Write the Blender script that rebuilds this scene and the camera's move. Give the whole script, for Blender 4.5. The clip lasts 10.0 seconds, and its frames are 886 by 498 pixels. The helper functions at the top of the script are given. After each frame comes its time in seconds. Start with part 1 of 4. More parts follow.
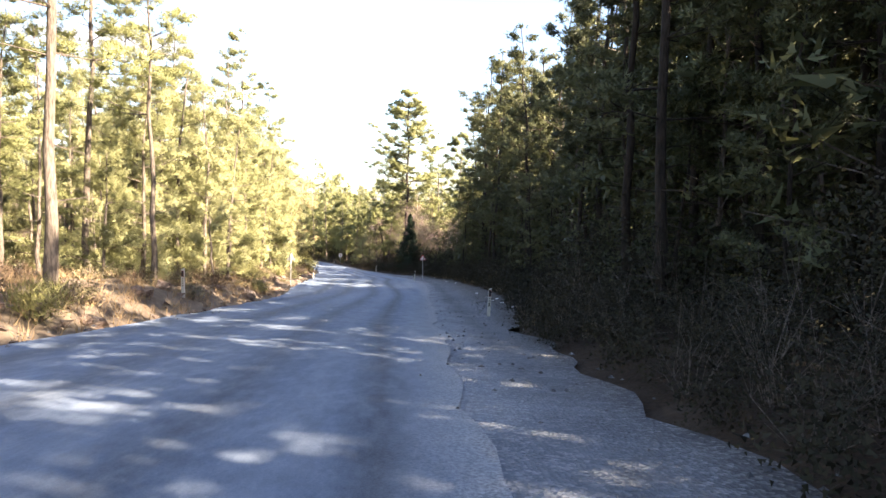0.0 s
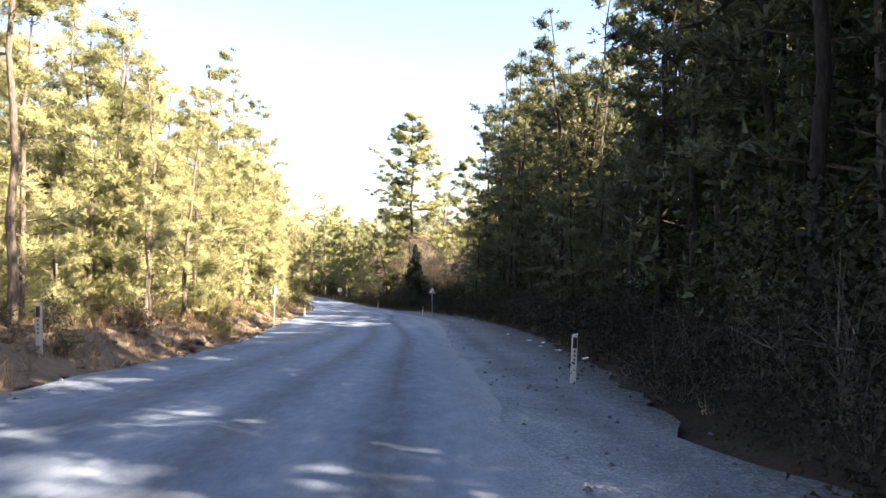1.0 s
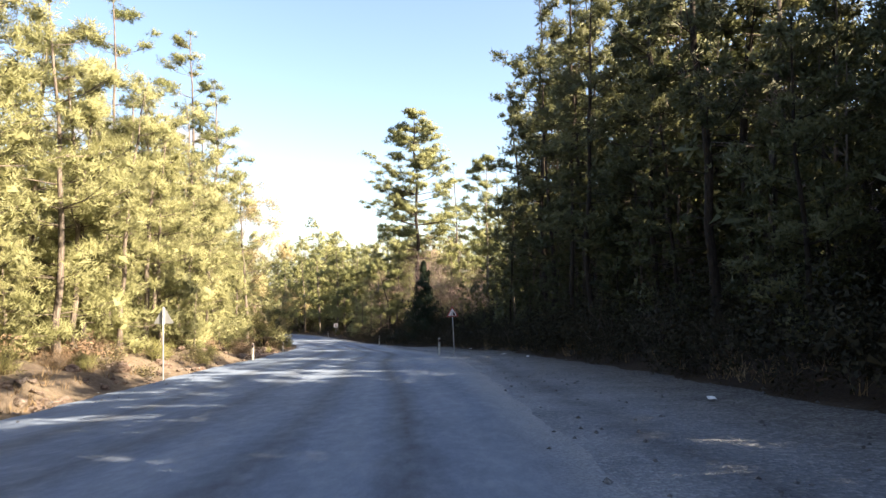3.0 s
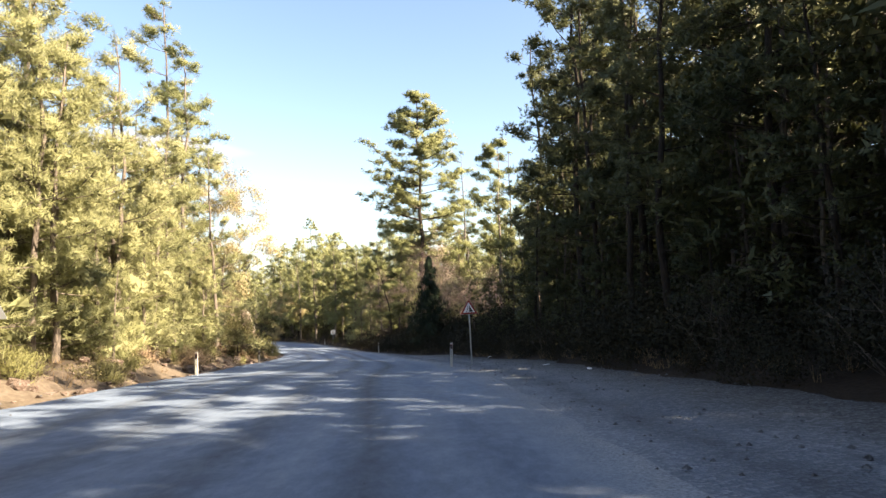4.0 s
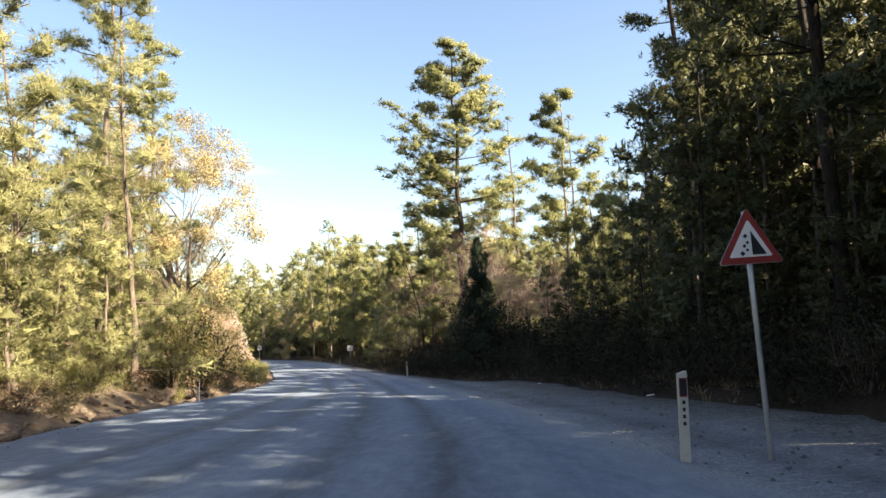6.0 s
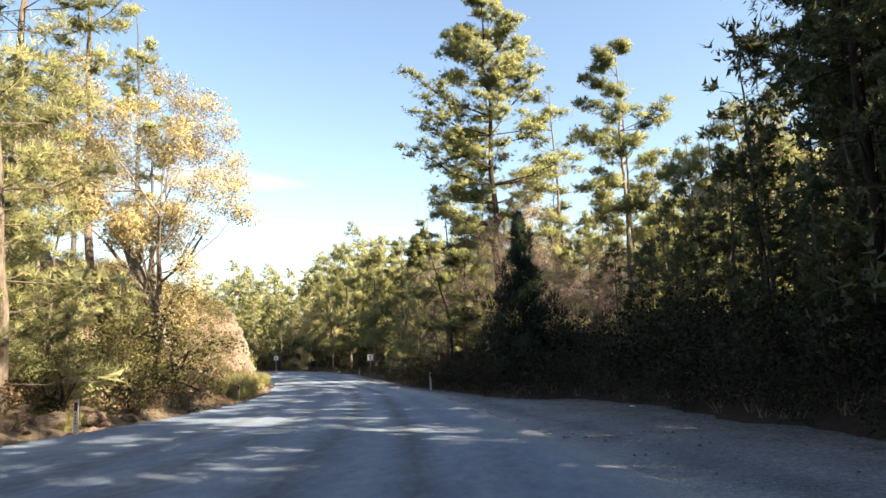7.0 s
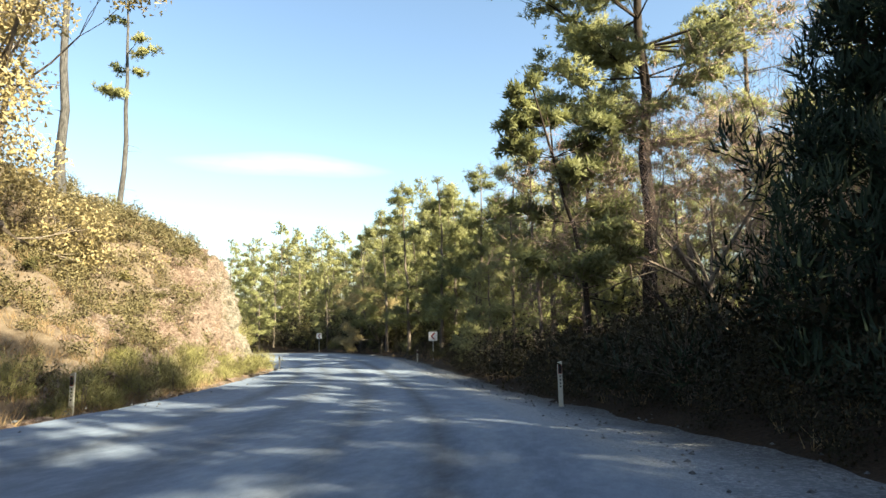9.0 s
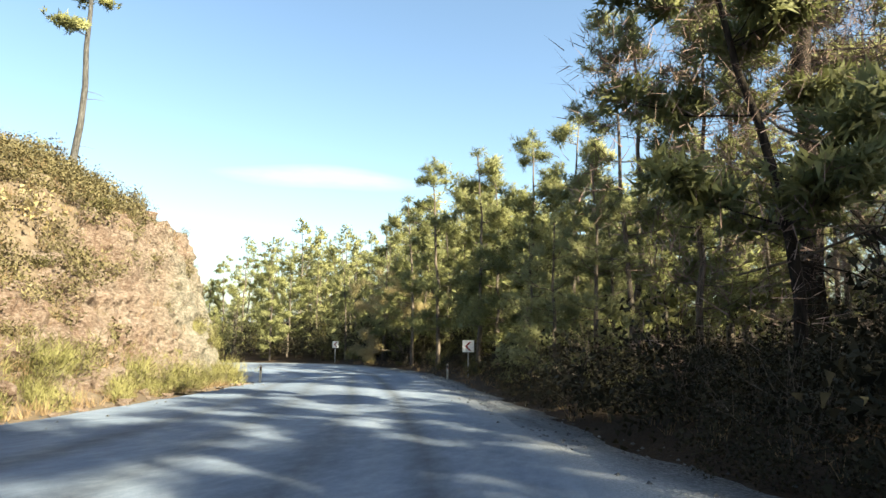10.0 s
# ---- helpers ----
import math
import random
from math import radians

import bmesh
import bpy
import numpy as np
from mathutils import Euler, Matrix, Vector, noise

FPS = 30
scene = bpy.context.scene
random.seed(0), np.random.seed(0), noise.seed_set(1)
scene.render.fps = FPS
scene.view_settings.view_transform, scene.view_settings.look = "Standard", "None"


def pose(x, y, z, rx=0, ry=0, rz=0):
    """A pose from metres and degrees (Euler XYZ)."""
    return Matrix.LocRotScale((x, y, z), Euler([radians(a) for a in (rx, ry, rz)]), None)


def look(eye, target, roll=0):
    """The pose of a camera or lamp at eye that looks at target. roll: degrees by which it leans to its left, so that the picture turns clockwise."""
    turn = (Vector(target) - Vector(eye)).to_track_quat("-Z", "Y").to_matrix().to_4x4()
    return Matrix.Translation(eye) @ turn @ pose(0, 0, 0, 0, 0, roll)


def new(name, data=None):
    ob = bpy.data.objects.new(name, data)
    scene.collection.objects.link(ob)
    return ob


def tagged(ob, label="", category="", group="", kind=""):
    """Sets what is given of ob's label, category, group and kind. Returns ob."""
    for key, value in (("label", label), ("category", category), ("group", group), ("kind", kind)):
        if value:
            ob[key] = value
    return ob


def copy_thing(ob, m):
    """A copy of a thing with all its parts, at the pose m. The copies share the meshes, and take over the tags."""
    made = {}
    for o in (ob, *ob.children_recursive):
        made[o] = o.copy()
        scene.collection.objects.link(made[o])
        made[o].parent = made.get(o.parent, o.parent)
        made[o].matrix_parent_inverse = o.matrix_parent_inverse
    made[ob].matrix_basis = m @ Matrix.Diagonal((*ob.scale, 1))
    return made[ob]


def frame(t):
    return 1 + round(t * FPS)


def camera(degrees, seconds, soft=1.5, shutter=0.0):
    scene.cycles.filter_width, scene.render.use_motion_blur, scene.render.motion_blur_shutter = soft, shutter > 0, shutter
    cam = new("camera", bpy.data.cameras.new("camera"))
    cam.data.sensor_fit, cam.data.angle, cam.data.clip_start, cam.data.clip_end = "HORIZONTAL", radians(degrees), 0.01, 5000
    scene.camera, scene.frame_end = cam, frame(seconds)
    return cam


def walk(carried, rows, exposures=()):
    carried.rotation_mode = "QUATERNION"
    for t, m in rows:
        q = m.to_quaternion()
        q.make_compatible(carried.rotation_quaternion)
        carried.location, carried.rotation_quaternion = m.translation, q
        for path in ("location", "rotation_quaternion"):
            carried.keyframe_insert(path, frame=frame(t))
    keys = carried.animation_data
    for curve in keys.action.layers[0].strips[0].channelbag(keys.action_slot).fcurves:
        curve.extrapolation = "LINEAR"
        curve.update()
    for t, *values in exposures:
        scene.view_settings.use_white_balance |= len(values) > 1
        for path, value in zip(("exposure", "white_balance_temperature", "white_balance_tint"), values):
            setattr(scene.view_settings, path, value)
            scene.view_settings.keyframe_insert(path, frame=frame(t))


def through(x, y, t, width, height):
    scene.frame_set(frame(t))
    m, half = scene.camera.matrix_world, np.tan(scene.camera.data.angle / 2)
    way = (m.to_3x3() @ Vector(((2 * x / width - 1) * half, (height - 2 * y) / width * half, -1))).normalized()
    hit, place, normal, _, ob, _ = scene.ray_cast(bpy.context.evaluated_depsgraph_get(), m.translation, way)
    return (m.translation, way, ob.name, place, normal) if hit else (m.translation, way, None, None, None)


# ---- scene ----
cam = camera(70.3, 10.0, soft=1.5)
PATH = [
    (0, (2.232, -1.062, 1.504), (2.278, 0.934, 1.387), 1.80),
    (0.5, (1.819, 3.757, 1.049), (1.858, 5.756, 0.981), 2.09),
    (1, (1.484, 8.615, 0.521), (1.520, 10.615, 0.516), 1.38),
    (1.5, (1.246, 13.713, -0.024), (1.278, 15.713, 0.008), 0.87),
    (2, (1.091, 19.345, -0.654), (1.119, 21.344, -0.595), -0.04),
    (2.5, (0.953, 24.958, -1.258), (0.973, 26.956, -1.172), -0.75),
    (4, (0.536, 40.619, -2.841), (0.535, 42.615, -2.710), -1.60),
    (4.5, (0.059, 45.622, -3.240), (0.042, 47.617, -3.101), -1.84),
    (5, (-0.770, 50.878, -3.522), (-0.798, 52.874, -3.377), -2.16),
    (5.5, (-1.485, 56.319, -3.886), (-1.527, 58.312, -3.723), -2.10),
    (7, (-2.213, 72.560, -5.352), (-2.397, 74.538, -5.127), -2.52),
    (7.5, (-3.030, 78.699, -5.874), (-3.249, 80.672, -5.638), -2.01),
    (8, (-4.100, 85.038, -6.392), (-4.361, 87.007, -6.161), -1.10),
    (8.5, (-5.178, 90.838, -6.899), (-5.509, 92.798, -6.681), -1.06),
    (9, (-6.637, 96.907, -7.332), (-7.056, 98.853, -7.136), -0.86),
    (9.5, (-7.987, 102.794, -7.804), (-8.471, 104.723, -7.593), -0.11),
    (10, (-9.513, 108.595, -8.181), (-10.039, 110.509, -7.936), 0.78),
]
walk(cam, [(t, look(eye, target, roll)) for t, eye, target, roll in PATH],
     exposures=[(0.0, 3.24, 6400, 16), (1.0, 3.07, 6350, 16), (2.5, 2.7, 6400, 14), (4.5, 2.48, 6550, 11), (7.0, 2.39, 6600, 8), (10.0, 2.32, 6350, 0)])

# ---- light ----
SUN_TO = Vector((0.91, -0.41, 0.0)).normalized()
SUN_EL = radians(36)
sun_dir = Vector((SUN_TO.x * math.cos(SUN_EL), SUN_TO.y * math.cos(SUN_EL), math.sin(SUN_EL)))
world = bpy.data.worlds.new("sky")
scene.world = world
world.use_nodes = True
wn = world.node_tree
sky = wn.nodes.new("ShaderNodeTexSky")
sky.sky_type = "NISHITA"
sky.sun_disc = False
sky.sun_elevation = SUN_EL
sky.sun_rotation = math.atan2(SUN_TO.x, SUN_TO.y)
sky.air_density, sky.dust_density, sky.ozone_density = 1.0, 1.5, 0.15
wn.nodes["Background"].inputs["Strength"].default_value = 0.06
wn.links.new(sky.outputs["Color"], wn.nodes["Background"].inputs["Color"])
sun_data = bpy.data.lights.new("sun", "SUN")
sun_data.energy, sun_data.angle, sun_data.color = 5.0, radians(0.55), (1.0, 0.84, 0.60)
sun = new("sun", sun_data)
sun.matrix_world = look(sun_dir * 100, (0, 0, 0))


# ---- materials ----
def base_material(name, rough=0.8, spec=0.3):
    m = bpy.data.materials.new(name)
    m.use_nodes = True
    nt = m.node_tree
    b = nt.nodes["Principled BSDF"]
    b.inputs["Roughness"].default_value = rough
    b.inputs["Specular IOR Level"].default_value = spec
    return m, nt, b


def noise_node(nt, scale, detail=4.0, rough=0.55, coord="Object", stretch=None):
    co = nt.nodes.new("ShaderNodeTexCoord")
    n = nt.nodes.new("ShaderNodeTexNoise")
    n.inputs["Scale"].default_value, n.inputs["Detail"].default_value, n.inputs["Roughness"].default_value = scale, detail, rough
    if stretch:
        mp = nt.nodes.new("ShaderNodeMapping")
        mp.inputs["Scale"].default_value = stretch
        nt.links.new(co.outputs[coord], mp.inputs["Vector"])
        nt.links.new(mp.outputs["Vector"], n.inputs["Vector"])
    else:
        nt.links.new(co.outputs[coord], n.inputs["Vector"])
    return n.outputs["Fac"]


def ramp_node(nt, fac, stops):
    r = nt.nodes.new("ShaderNodeValToRGB")
    el = r.color_ramp.elements
    while len(el) < len(stops):
        el.new(0.5)
    for e, (p, c) in zip(el, stops):
        e.position, e.color = p, (*c, 1)
    nt.links.new(fac, r.inputs["Fac"])
    return r.outputs["Color"]


def mix_node(nt, a, b, fac, mode="MIX"):
    n = nt.nodes.new("ShaderNodeMix")
    n.data_type, n.blend_type = "RGBA", mode
    for sock, v in ((n.inputs[0], fac), (n.inputs[6], a), (n.inputs[7], b)):
        if isinstance(v, (int, float)):
            sock.default_value = v
        elif isinstance(v, tuple):
            sock.default_value = (*v, 1)
        else:
            nt.links.new(v, sock)
    return n.outputs[2]


def math_node(nt, op, a, b=0.0, clamp=False):
    n = nt.nodes.new("ShaderNodeMath")
    n.operation, n.use_clamp = op, clamp
    for sock, v in ((n.inputs[0], a), (n.inputs[1], b)):
        if isinstance(v, (int, float)):
            sock.default_value = v
        else:
            nt.links.new(v, sock)
    return n.outputs[0]


def bump_node(nt, b, height, strength=0.5, dist=0.02):
    n = nt.nodes.new("ShaderNodeBump")
    n.inputs["Strength"].default_value, n.inputs["Distance"].default_value = strength, dist
    nt.links.new(height, n.inputs["Height"])
    nt.links.new(n.outputs["Normal"], b.inputs["Normal"])


def foliage(name, dark, mid, light, through=0.35, rough=0.55):
    m, nt, b = base_material(name, rough, 0.25)
    geo = nt.nodes.new("ShaderNodeNewGeometry")
    info = nt.nodes.new("ShaderNodeObjectInfo")
    patch = noise_node(nt, 0.55, 2.0)
    f = math_node(nt, "ADD", math_node(nt, "MULTIPLY", geo.outputs["Random Per Island"], 0.28),
                  math_node(nt, "ADD", math_node(nt, "MULTIPLY", info.outputs["Random"], 0.35), math_node(nt, "MULTIPLY", patch, 0.6)))
    f = math_node(nt, "SUBTRACT", f, 0.15, True)
    col = ramp_node(nt, f, [(0.1, dark), (0.5, mid), (0.95, light)])
    nt.links.new(col, b.inputs["Base Color"])
    tr = nt.nodes.new("ShaderNodeBsdfTranslucent")
    nt.links.new(col, tr.inputs["Color"])
    mx = nt.nodes.new("ShaderNodeMixShader")
    mx.inputs[0].default_value = through
    nt.links.new(b.outputs[0], mx.inputs[1])
    nt.links.new(tr.outputs[0], mx.inputs[2])
    nt.links.new(mx.outputs[0], nt.nodes["Material Output"].inputs["Surface"])
    return m


def bark(name, dark, light):
    m, nt, b = base_material(name, 0.9, 0.15)
    n1 = noise_node(nt, 3.0, 6.0, 0.65, stretch=(4, 4, 0.8))
    n2 = noise_node(nt, 0.35, 2.0)
    c = ramp_node(nt, n1, [(0.35, dark), (0.65, light)])
    c = mix_node(nt, c, tuple(v * 0.5 for v in dark), math_node(nt, "MULTIPLY", n2, 0.5))
    nt.links.new(c, b.inputs["Base Color"])
    bump_node(nt, b, n1, 0.9, 0.05)
    return m


PINE = foliage("pine_needles", (0.09, 0.102, 0.042), (0.225, 0.232, 0.098), (0.38, 0.36, 0.175), 0.42)
# PINE's needles again, darker, with forest shade put into the colour
PINE_SHADED = foliage("shaded_pine_needles", (0.03, 0.036, 0.016), (0.092, 0.098, 0.042), (0.20, 0.19, 0.085), 0.3)
PINE_YOUNG = foliage("young_pine_needles", (0.18, 0.183, 0.082), (0.30, 0.298, 0.145), (0.43, 0.41, 0.23), 0.5)
# scales kept near black, painting in the shade the juniper stands in
JUNIPER = foliage("juniper_scales", (0.010, 0.018, 0.010), (0.022, 0.036, 0.017), (0.04, 0.055, 0.022), 0.08, 0.8)
YELLOW = foliage("autumn_leaves", (0.20, 0.155, 0.065), (0.36, 0.30, 0.16), (0.50, 0.45, 0.30), 0.35)
BROOM = foliage("broom_stems", (0.10, 0.097, 0.035), (0.20, 0.19, 0.072), (0.29, 0.265, 0.115), 0.25)
DRY = foliage("dry_shrub_leaves", (0.07, 0.04, 0.024), (0.20, 0.135, 0.085), (0.33, 0.25, 0.165), 0.2, 0.7)
OLIVE = foliage("olive_shrub_leaves", (0.04, 0.04, 0.012), (0.10, 0.092, 0.03), (0.19, 0.165, 0.058), 0.2)
HEATHER = foliage("heath_leaves", (0.055, 0.047, 0.022), (0.185, 0.158, 0.08), (0.30, 0.26, 0.15), 0.25)
# evergreen leaves taken near black to paint in the shade under the trees
SHADE_SHRUB = foliage("shade_darkened_shrub_leaves", (0.010, 0.011, 0.007), (0.026, 0.024, 0.013), (0.055, 0.043, 0.022), 0.1, 0.9)
STRAW = foliage("straw_grass", (0.15, 0.10, 0.055), (0.28, 0.20, 0.115), (0.40, 0.32, 0.20), 0.25, 0.75)
PINKTWIG = foliage("russet_twigs", (0.15, 0.10, 0.085), (0.30, 0.215, 0.185), (0.42, 0.33, 0.29), 0.05, 0.8)
BARK = bark("pine_bark", (0.065, 0.053, 0.045), (0.25, 0.205, 0.17))
BARK_GREY = bark("grey_pine_bark", (0.035, 0.034, 0.034), (0.155, 0.15, 0.147))
BARK_PALE = bark("pale_bark", (0.10, 0.08, 0.066), (0.30, 0.255, 0.21))
# on the forest pines and PINE_A this bark has the trunk's shade painted in
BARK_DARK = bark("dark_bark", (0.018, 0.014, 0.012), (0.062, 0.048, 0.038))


def make_ground():
    m, nt, b = base_material("forest_floor", 0.95, 0.1)
    big = noise_node(nt, 0.18, 4.0, 0.6)
    fine = noise_node(nt, 6.0, 6.0, 0.7)
    c1 = ramp_node(nt, big, [(0.35, (0.055, 0.041, 0.031)), (0.5, (0.12, 0.096, 0.073)), (0.68, (0.09, 0.07, 0.042))])
    c2 = ramp_node(nt, fine, [(0.3, (0.06, 0.038, 0.025)), (0.7, (0.22, 0.18, 0.14))])
    # shade under the trees is painted as a darker floor, by a mask
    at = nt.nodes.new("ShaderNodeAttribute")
    at.attribute_name = "forest_shade"
    shade_fac = math_node(nt, "MULTIPLY", at.outputs["Fac"], math_node(nt, "ADD", noise_node(nt, 0.9, 4.0, 0.6), 0.45), True)
    # near-black tone of that painted shade
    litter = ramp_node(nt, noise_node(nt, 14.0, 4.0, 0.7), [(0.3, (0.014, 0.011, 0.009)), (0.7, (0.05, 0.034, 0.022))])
    nt.links.new(mix_node(nt, mix_node(nt, c1, c2, 0.5), litter, shade_fac), b.inputs["Base Color"])
    bump_node(nt, b, fine, 0.8, 0.06)
    return m


def make_road():
    m, nt, b = base_material("dusty_asphalt", 0.85, 0.25)
    uv = nt.nodes.new("ShaderNodeUVMap")
    uv.uv_map = "lane"
    sep = nt.nodes.new("ShaderNodeSeparateXYZ")
    nt.links.new(uv.outputs["UV"], sep.inputs[0])
    at = nt.nodes.new("ShaderNodeAttribute")
    at.attribute_name = "wheel_line"
    wob = math_node(nt, "MULTIPLY", math_node(nt, "SUBTRACT", noise_node(nt, 0.06, 2.0), 0.5), 0.8)
    o = math_node(nt, "ADD", at.outputs["Fac"], wob)
    u = sep.outputs[0]

    def band(centre, width):
        d = math_node(nt, "ABSOLUTE", math_node(nt, "SUBTRACT", o, centre))
        return math_node(nt, "SUBTRACT", 1.0, math_node(nt, "DIVIDE", d, width), True)

    def bands(rows):
        out = None
        for c, w, a in rows:
            v = math_node(nt, "MULTIPLY", band(c, w), a)
            out = v if out is None else math_node(nt, "MAXIMUM", out, v)
        return out
    streak = noise_node(nt, 0.9, 5.0, 0.6, stretch=(1.0, 0.12, 1.0))
    worn = math_node(nt, "MULTIPLY", bands(((0.0, 0.42, 1.0), (-1.65, 0.5, 0.8), (-3.5, 0.55, 0.7), (-5.2, 0.5, 0.8))), math_node(nt, "ADD", streak, 0.5), True)
    dusty = math_node(nt, "MULTIPLY", bands(((0.85, 0.55, 0.8), (-0.75, 0.4, 0.7), (-2.5, 0.6, 0.6), (2.2, 0.9, 0.9))), math_node(nt, "ADD", streak, 0.1), True)
    dust = noise_node(nt, 0.35, 5.0, 0.6, stretch=(1.0, 0.3, 1.0))
    grit = noise_node(nt, 55.0, 3.0, 0.7)
    # the blue of skylight on the shaded road is mixed into these greys
    c = ramp_node(nt, dust, [(0.3, (0.066, 0.1, 0.168)), (0.7, (0.156, 0.207, 0.305))])
    c = mix_node(nt, c, (0.03, 0.04, 0.062), math_node(nt, "MULTIPLY", worn, 0.95))
    c = mix_node(nt, c, (0.28, 0.33, 0.40), math_node(nt, "MULTIPLY", dusty, 0.65))
    c = mix_node(nt, c, ramp_node(nt, grit, [(0.3, (0.05, 0.05, 0.05)), (0.7, (0.33, 0.32, 0.31))]), 0.2)
    mottle = noise_node(nt, 4.5, 6.0, 0.72, stretch=(1.0, 0.4, 1.0))
    c = mix_node(nt, c, ramp_node(nt, mottle, [(0.36, (0.05, 0.062, 0.085)), (0.5, (0.14, 0.172, 0.22)), (0.66, (0.29, 0.335, 0.39))]), 0.25)
    fret = math_node(nt, "ADD", noise_node(nt, 1.1, 5.0, 0.65), 0.25)
    edge = math_node(nt, "MULTIPLY", math_node(nt, "SUBTRACT", 1.0, math_node(nt, "DIVIDE", u, 0.9), True), fret, True)
    c = mix_node(nt, c, ramp_node(nt, noise_node(nt, 30.0, 3.0, 0.7), [(0.35, (0.12, 0.125, 0.135)), (0.65, (0.36, 0.37, 0.38))]), edge)
    nt.links.new(c, b.inputs["Base Color"])
    bump_node(nt, b, grit, 0.5, 0.008)
    return m


def make_gravel():
    m, nt, b = base_material("grey_gravel", 0.95, 0.15)
    vor = nt.nodes.new("ShaderNodeTexVoronoi")
    vor.inputs["Scale"].default_value = 24.0
    co = nt.nodes.new("ShaderNodeTexCoord")
    nt.links.new(co.outputs["Object"], vor.inputs["Vector"])
    at = nt.nodes.new("ShaderNodeAttribute")
    at.attribute_name = "past_asphalt"
    past = math_node(nt, "ADD", at.outputs["Fac"], math_node(nt, "MULTIPLY", math_node(nt, "SUBTRACT", noise_node(nt, 0.5, 5.0, 0.65), 0.5), 1.3))
    big = noise_node(nt, 0.4, 4.0, 0.6)
    # gravel grey carries the same painted skylight blue
    grey = ramp_node(nt, big, [(0.35, (0.165, 0.188, 0.228)), (0.65, (0.265, 0.292, 0.335))])
    soil = ramp_node(nt, noise_node(nt, 1.3, 6.0, 0.7), [(0.32, (0.05, 0.046, 0.042)), (0.52, (0.105, 0.098, 0.092)), (0.72, (0.18, 0.17, 0.16))])
    c = mix_node(nt, grey, soil, math_node(nt, "DIVIDE", math_node(nt, "SUBTRACT", past, 1.1), 2.4, True))
    uv = nt.nodes.new("ShaderNodeUVMap")
    uv.uv_map = "lane"
    sep = nt.nodes.new("ShaderNodeSeparateXYZ")
    nt.links.new(uv.outputs["UV"], sep.inputs[0])
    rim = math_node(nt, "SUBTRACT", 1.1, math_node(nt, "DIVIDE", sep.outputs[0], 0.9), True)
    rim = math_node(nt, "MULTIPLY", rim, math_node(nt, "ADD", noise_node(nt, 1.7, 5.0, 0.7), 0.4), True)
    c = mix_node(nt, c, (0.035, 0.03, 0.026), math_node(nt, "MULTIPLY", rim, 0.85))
    s = nt.nodes.new("ShaderNodeSeparateColor")
    nt.links.new(vor.outputs["Color"], s.inputs[0])
    c = mix_node(nt, c, ramp_node(nt, s.outputs[0], [(0.0, (0.04, 0.04, 0.04)), (0.6, (0.14, 0.145, 0.15)), (1.0, (0.40, 0.40, 0.40))]), 0.33)
    rut = math_node(nt, "SUBTRACT", 1.0, math_node(nt, "DIVIDE", math_node(nt, "ABSOLUTE", math_node(nt, "SUBTRACT", past, 1.1)), 0.7), True)
    c = mix_node(nt, c, (0.03, 0.029, 0.029), math_node(nt, "MULTIPLY", rut, math_node(nt, "SUBTRACT", noise_node(nt, 1.2, 6.0, 0.75), 0.1), True))
    nt.links.new(c, b.inputs["Base Color"])
    bump_node(nt, b, vor.outputs["Distance"], 0.8, 0.04)
    return m


def make_rock():
    m, nt, b = base_material("weathered_rock", 0.92, 0.15)
    mid = noise_node(nt, 1.4, 8.0, 0.72, stretch=(1, 1, 2.2))
    fine = noise_node(nt, 7.0, 6.0, 0.75, stretch=(1, 1, 1.8))
    at = nt.nodes.new("ShaderNodeAttribute")
    at.attribute_name = "green_seam"
    pink = ramp_node(nt, noise_node(nt, 0.45, 5.0, 0.65), [(0.36, (0.165, 0.092, 0.064)), (0.5, (0.20, 0.135, 0.104)), (0.64, (0.225, 0.182, 0.15))])
    seam = math_node(nt, "ADD", at.outputs["Fac"], math_node(nt, "MULTIPLY", math_node(nt, "SUBTRACT", noise_node(nt, 0.6, 4.0, 0.6), 0.5), 1.2), True)
    c = mix_node(nt, pink, (0.205, 0.225, 0.185), seam)
    c = mix_node(nt, c, ramp_node(nt, mid, [(0.40, (0.03, 0.022, 0.018)), (0.5, (0.15, 0.11, 0.088)), (0.66, (0.32, 0.28, 0.245))]), 0.45)
    c = mix_node(nt, c, ramp_node(nt, fine, [(0.40, (0.03, 0.024, 0.02)), (0.5, (0.17, 0.13, 0.105)), (0.62, (0.36, 0.325, 0.295))]), 0.4)
    nt.links.new(c, b.inputs["Base Color"])
    bump_node(nt, b, math_node(nt, "ADD", mid, math_node(nt, "MULTIPLY", fine, 0.4)), 1.0, 0.25)
    return m


def make_plain(name, col, rough=0.6, spec=0.4, metal=0.0, wear=0.25):
    m, nt, b = base_material(name, rough, spec)
    n = noise_node(nt, 9.0, 5.0, 0.65)
    c = mix_node(nt, col, tuple(v * 0.55 for v in col), math_node(nt, "MULTIPLY", ramp_node(nt, n, [(0.45, (0, 0, 0)), (0.75, (1, 1, 1))]), wear))
    nt.links.new(c, b.inputs["Base Color"])
    b.inputs["Metallic"].default_value = metal
    return m


GROUND, ROAD, GRAVEL, ROCK = make_ground(), make_road(), make_gravel(), make_rock()
WHITE_PLASTIC = make_plain("white_plastic", (0.52, 0.50, 0.44))
BLACK_PLASTIC = make_plain("black_plastic", (0.02, 0.02, 0.022), 0.4)
SIGN_WHITE = make_plain("sign_white", (0.78, 0.76, 0.74), 0.45, wear=0.12)
SIGN_RED = make_plain("sign_red", (0.26, 0.035, 0.03), 0.45)
GALVANISED = make_plain("galvanised_steel", (0.42, 0.43, 0.44), 0.45, 0.5, 0.6)
PAPER = make_plain("paper_litter", (0.75, 0.74, 0.72), 0.8)
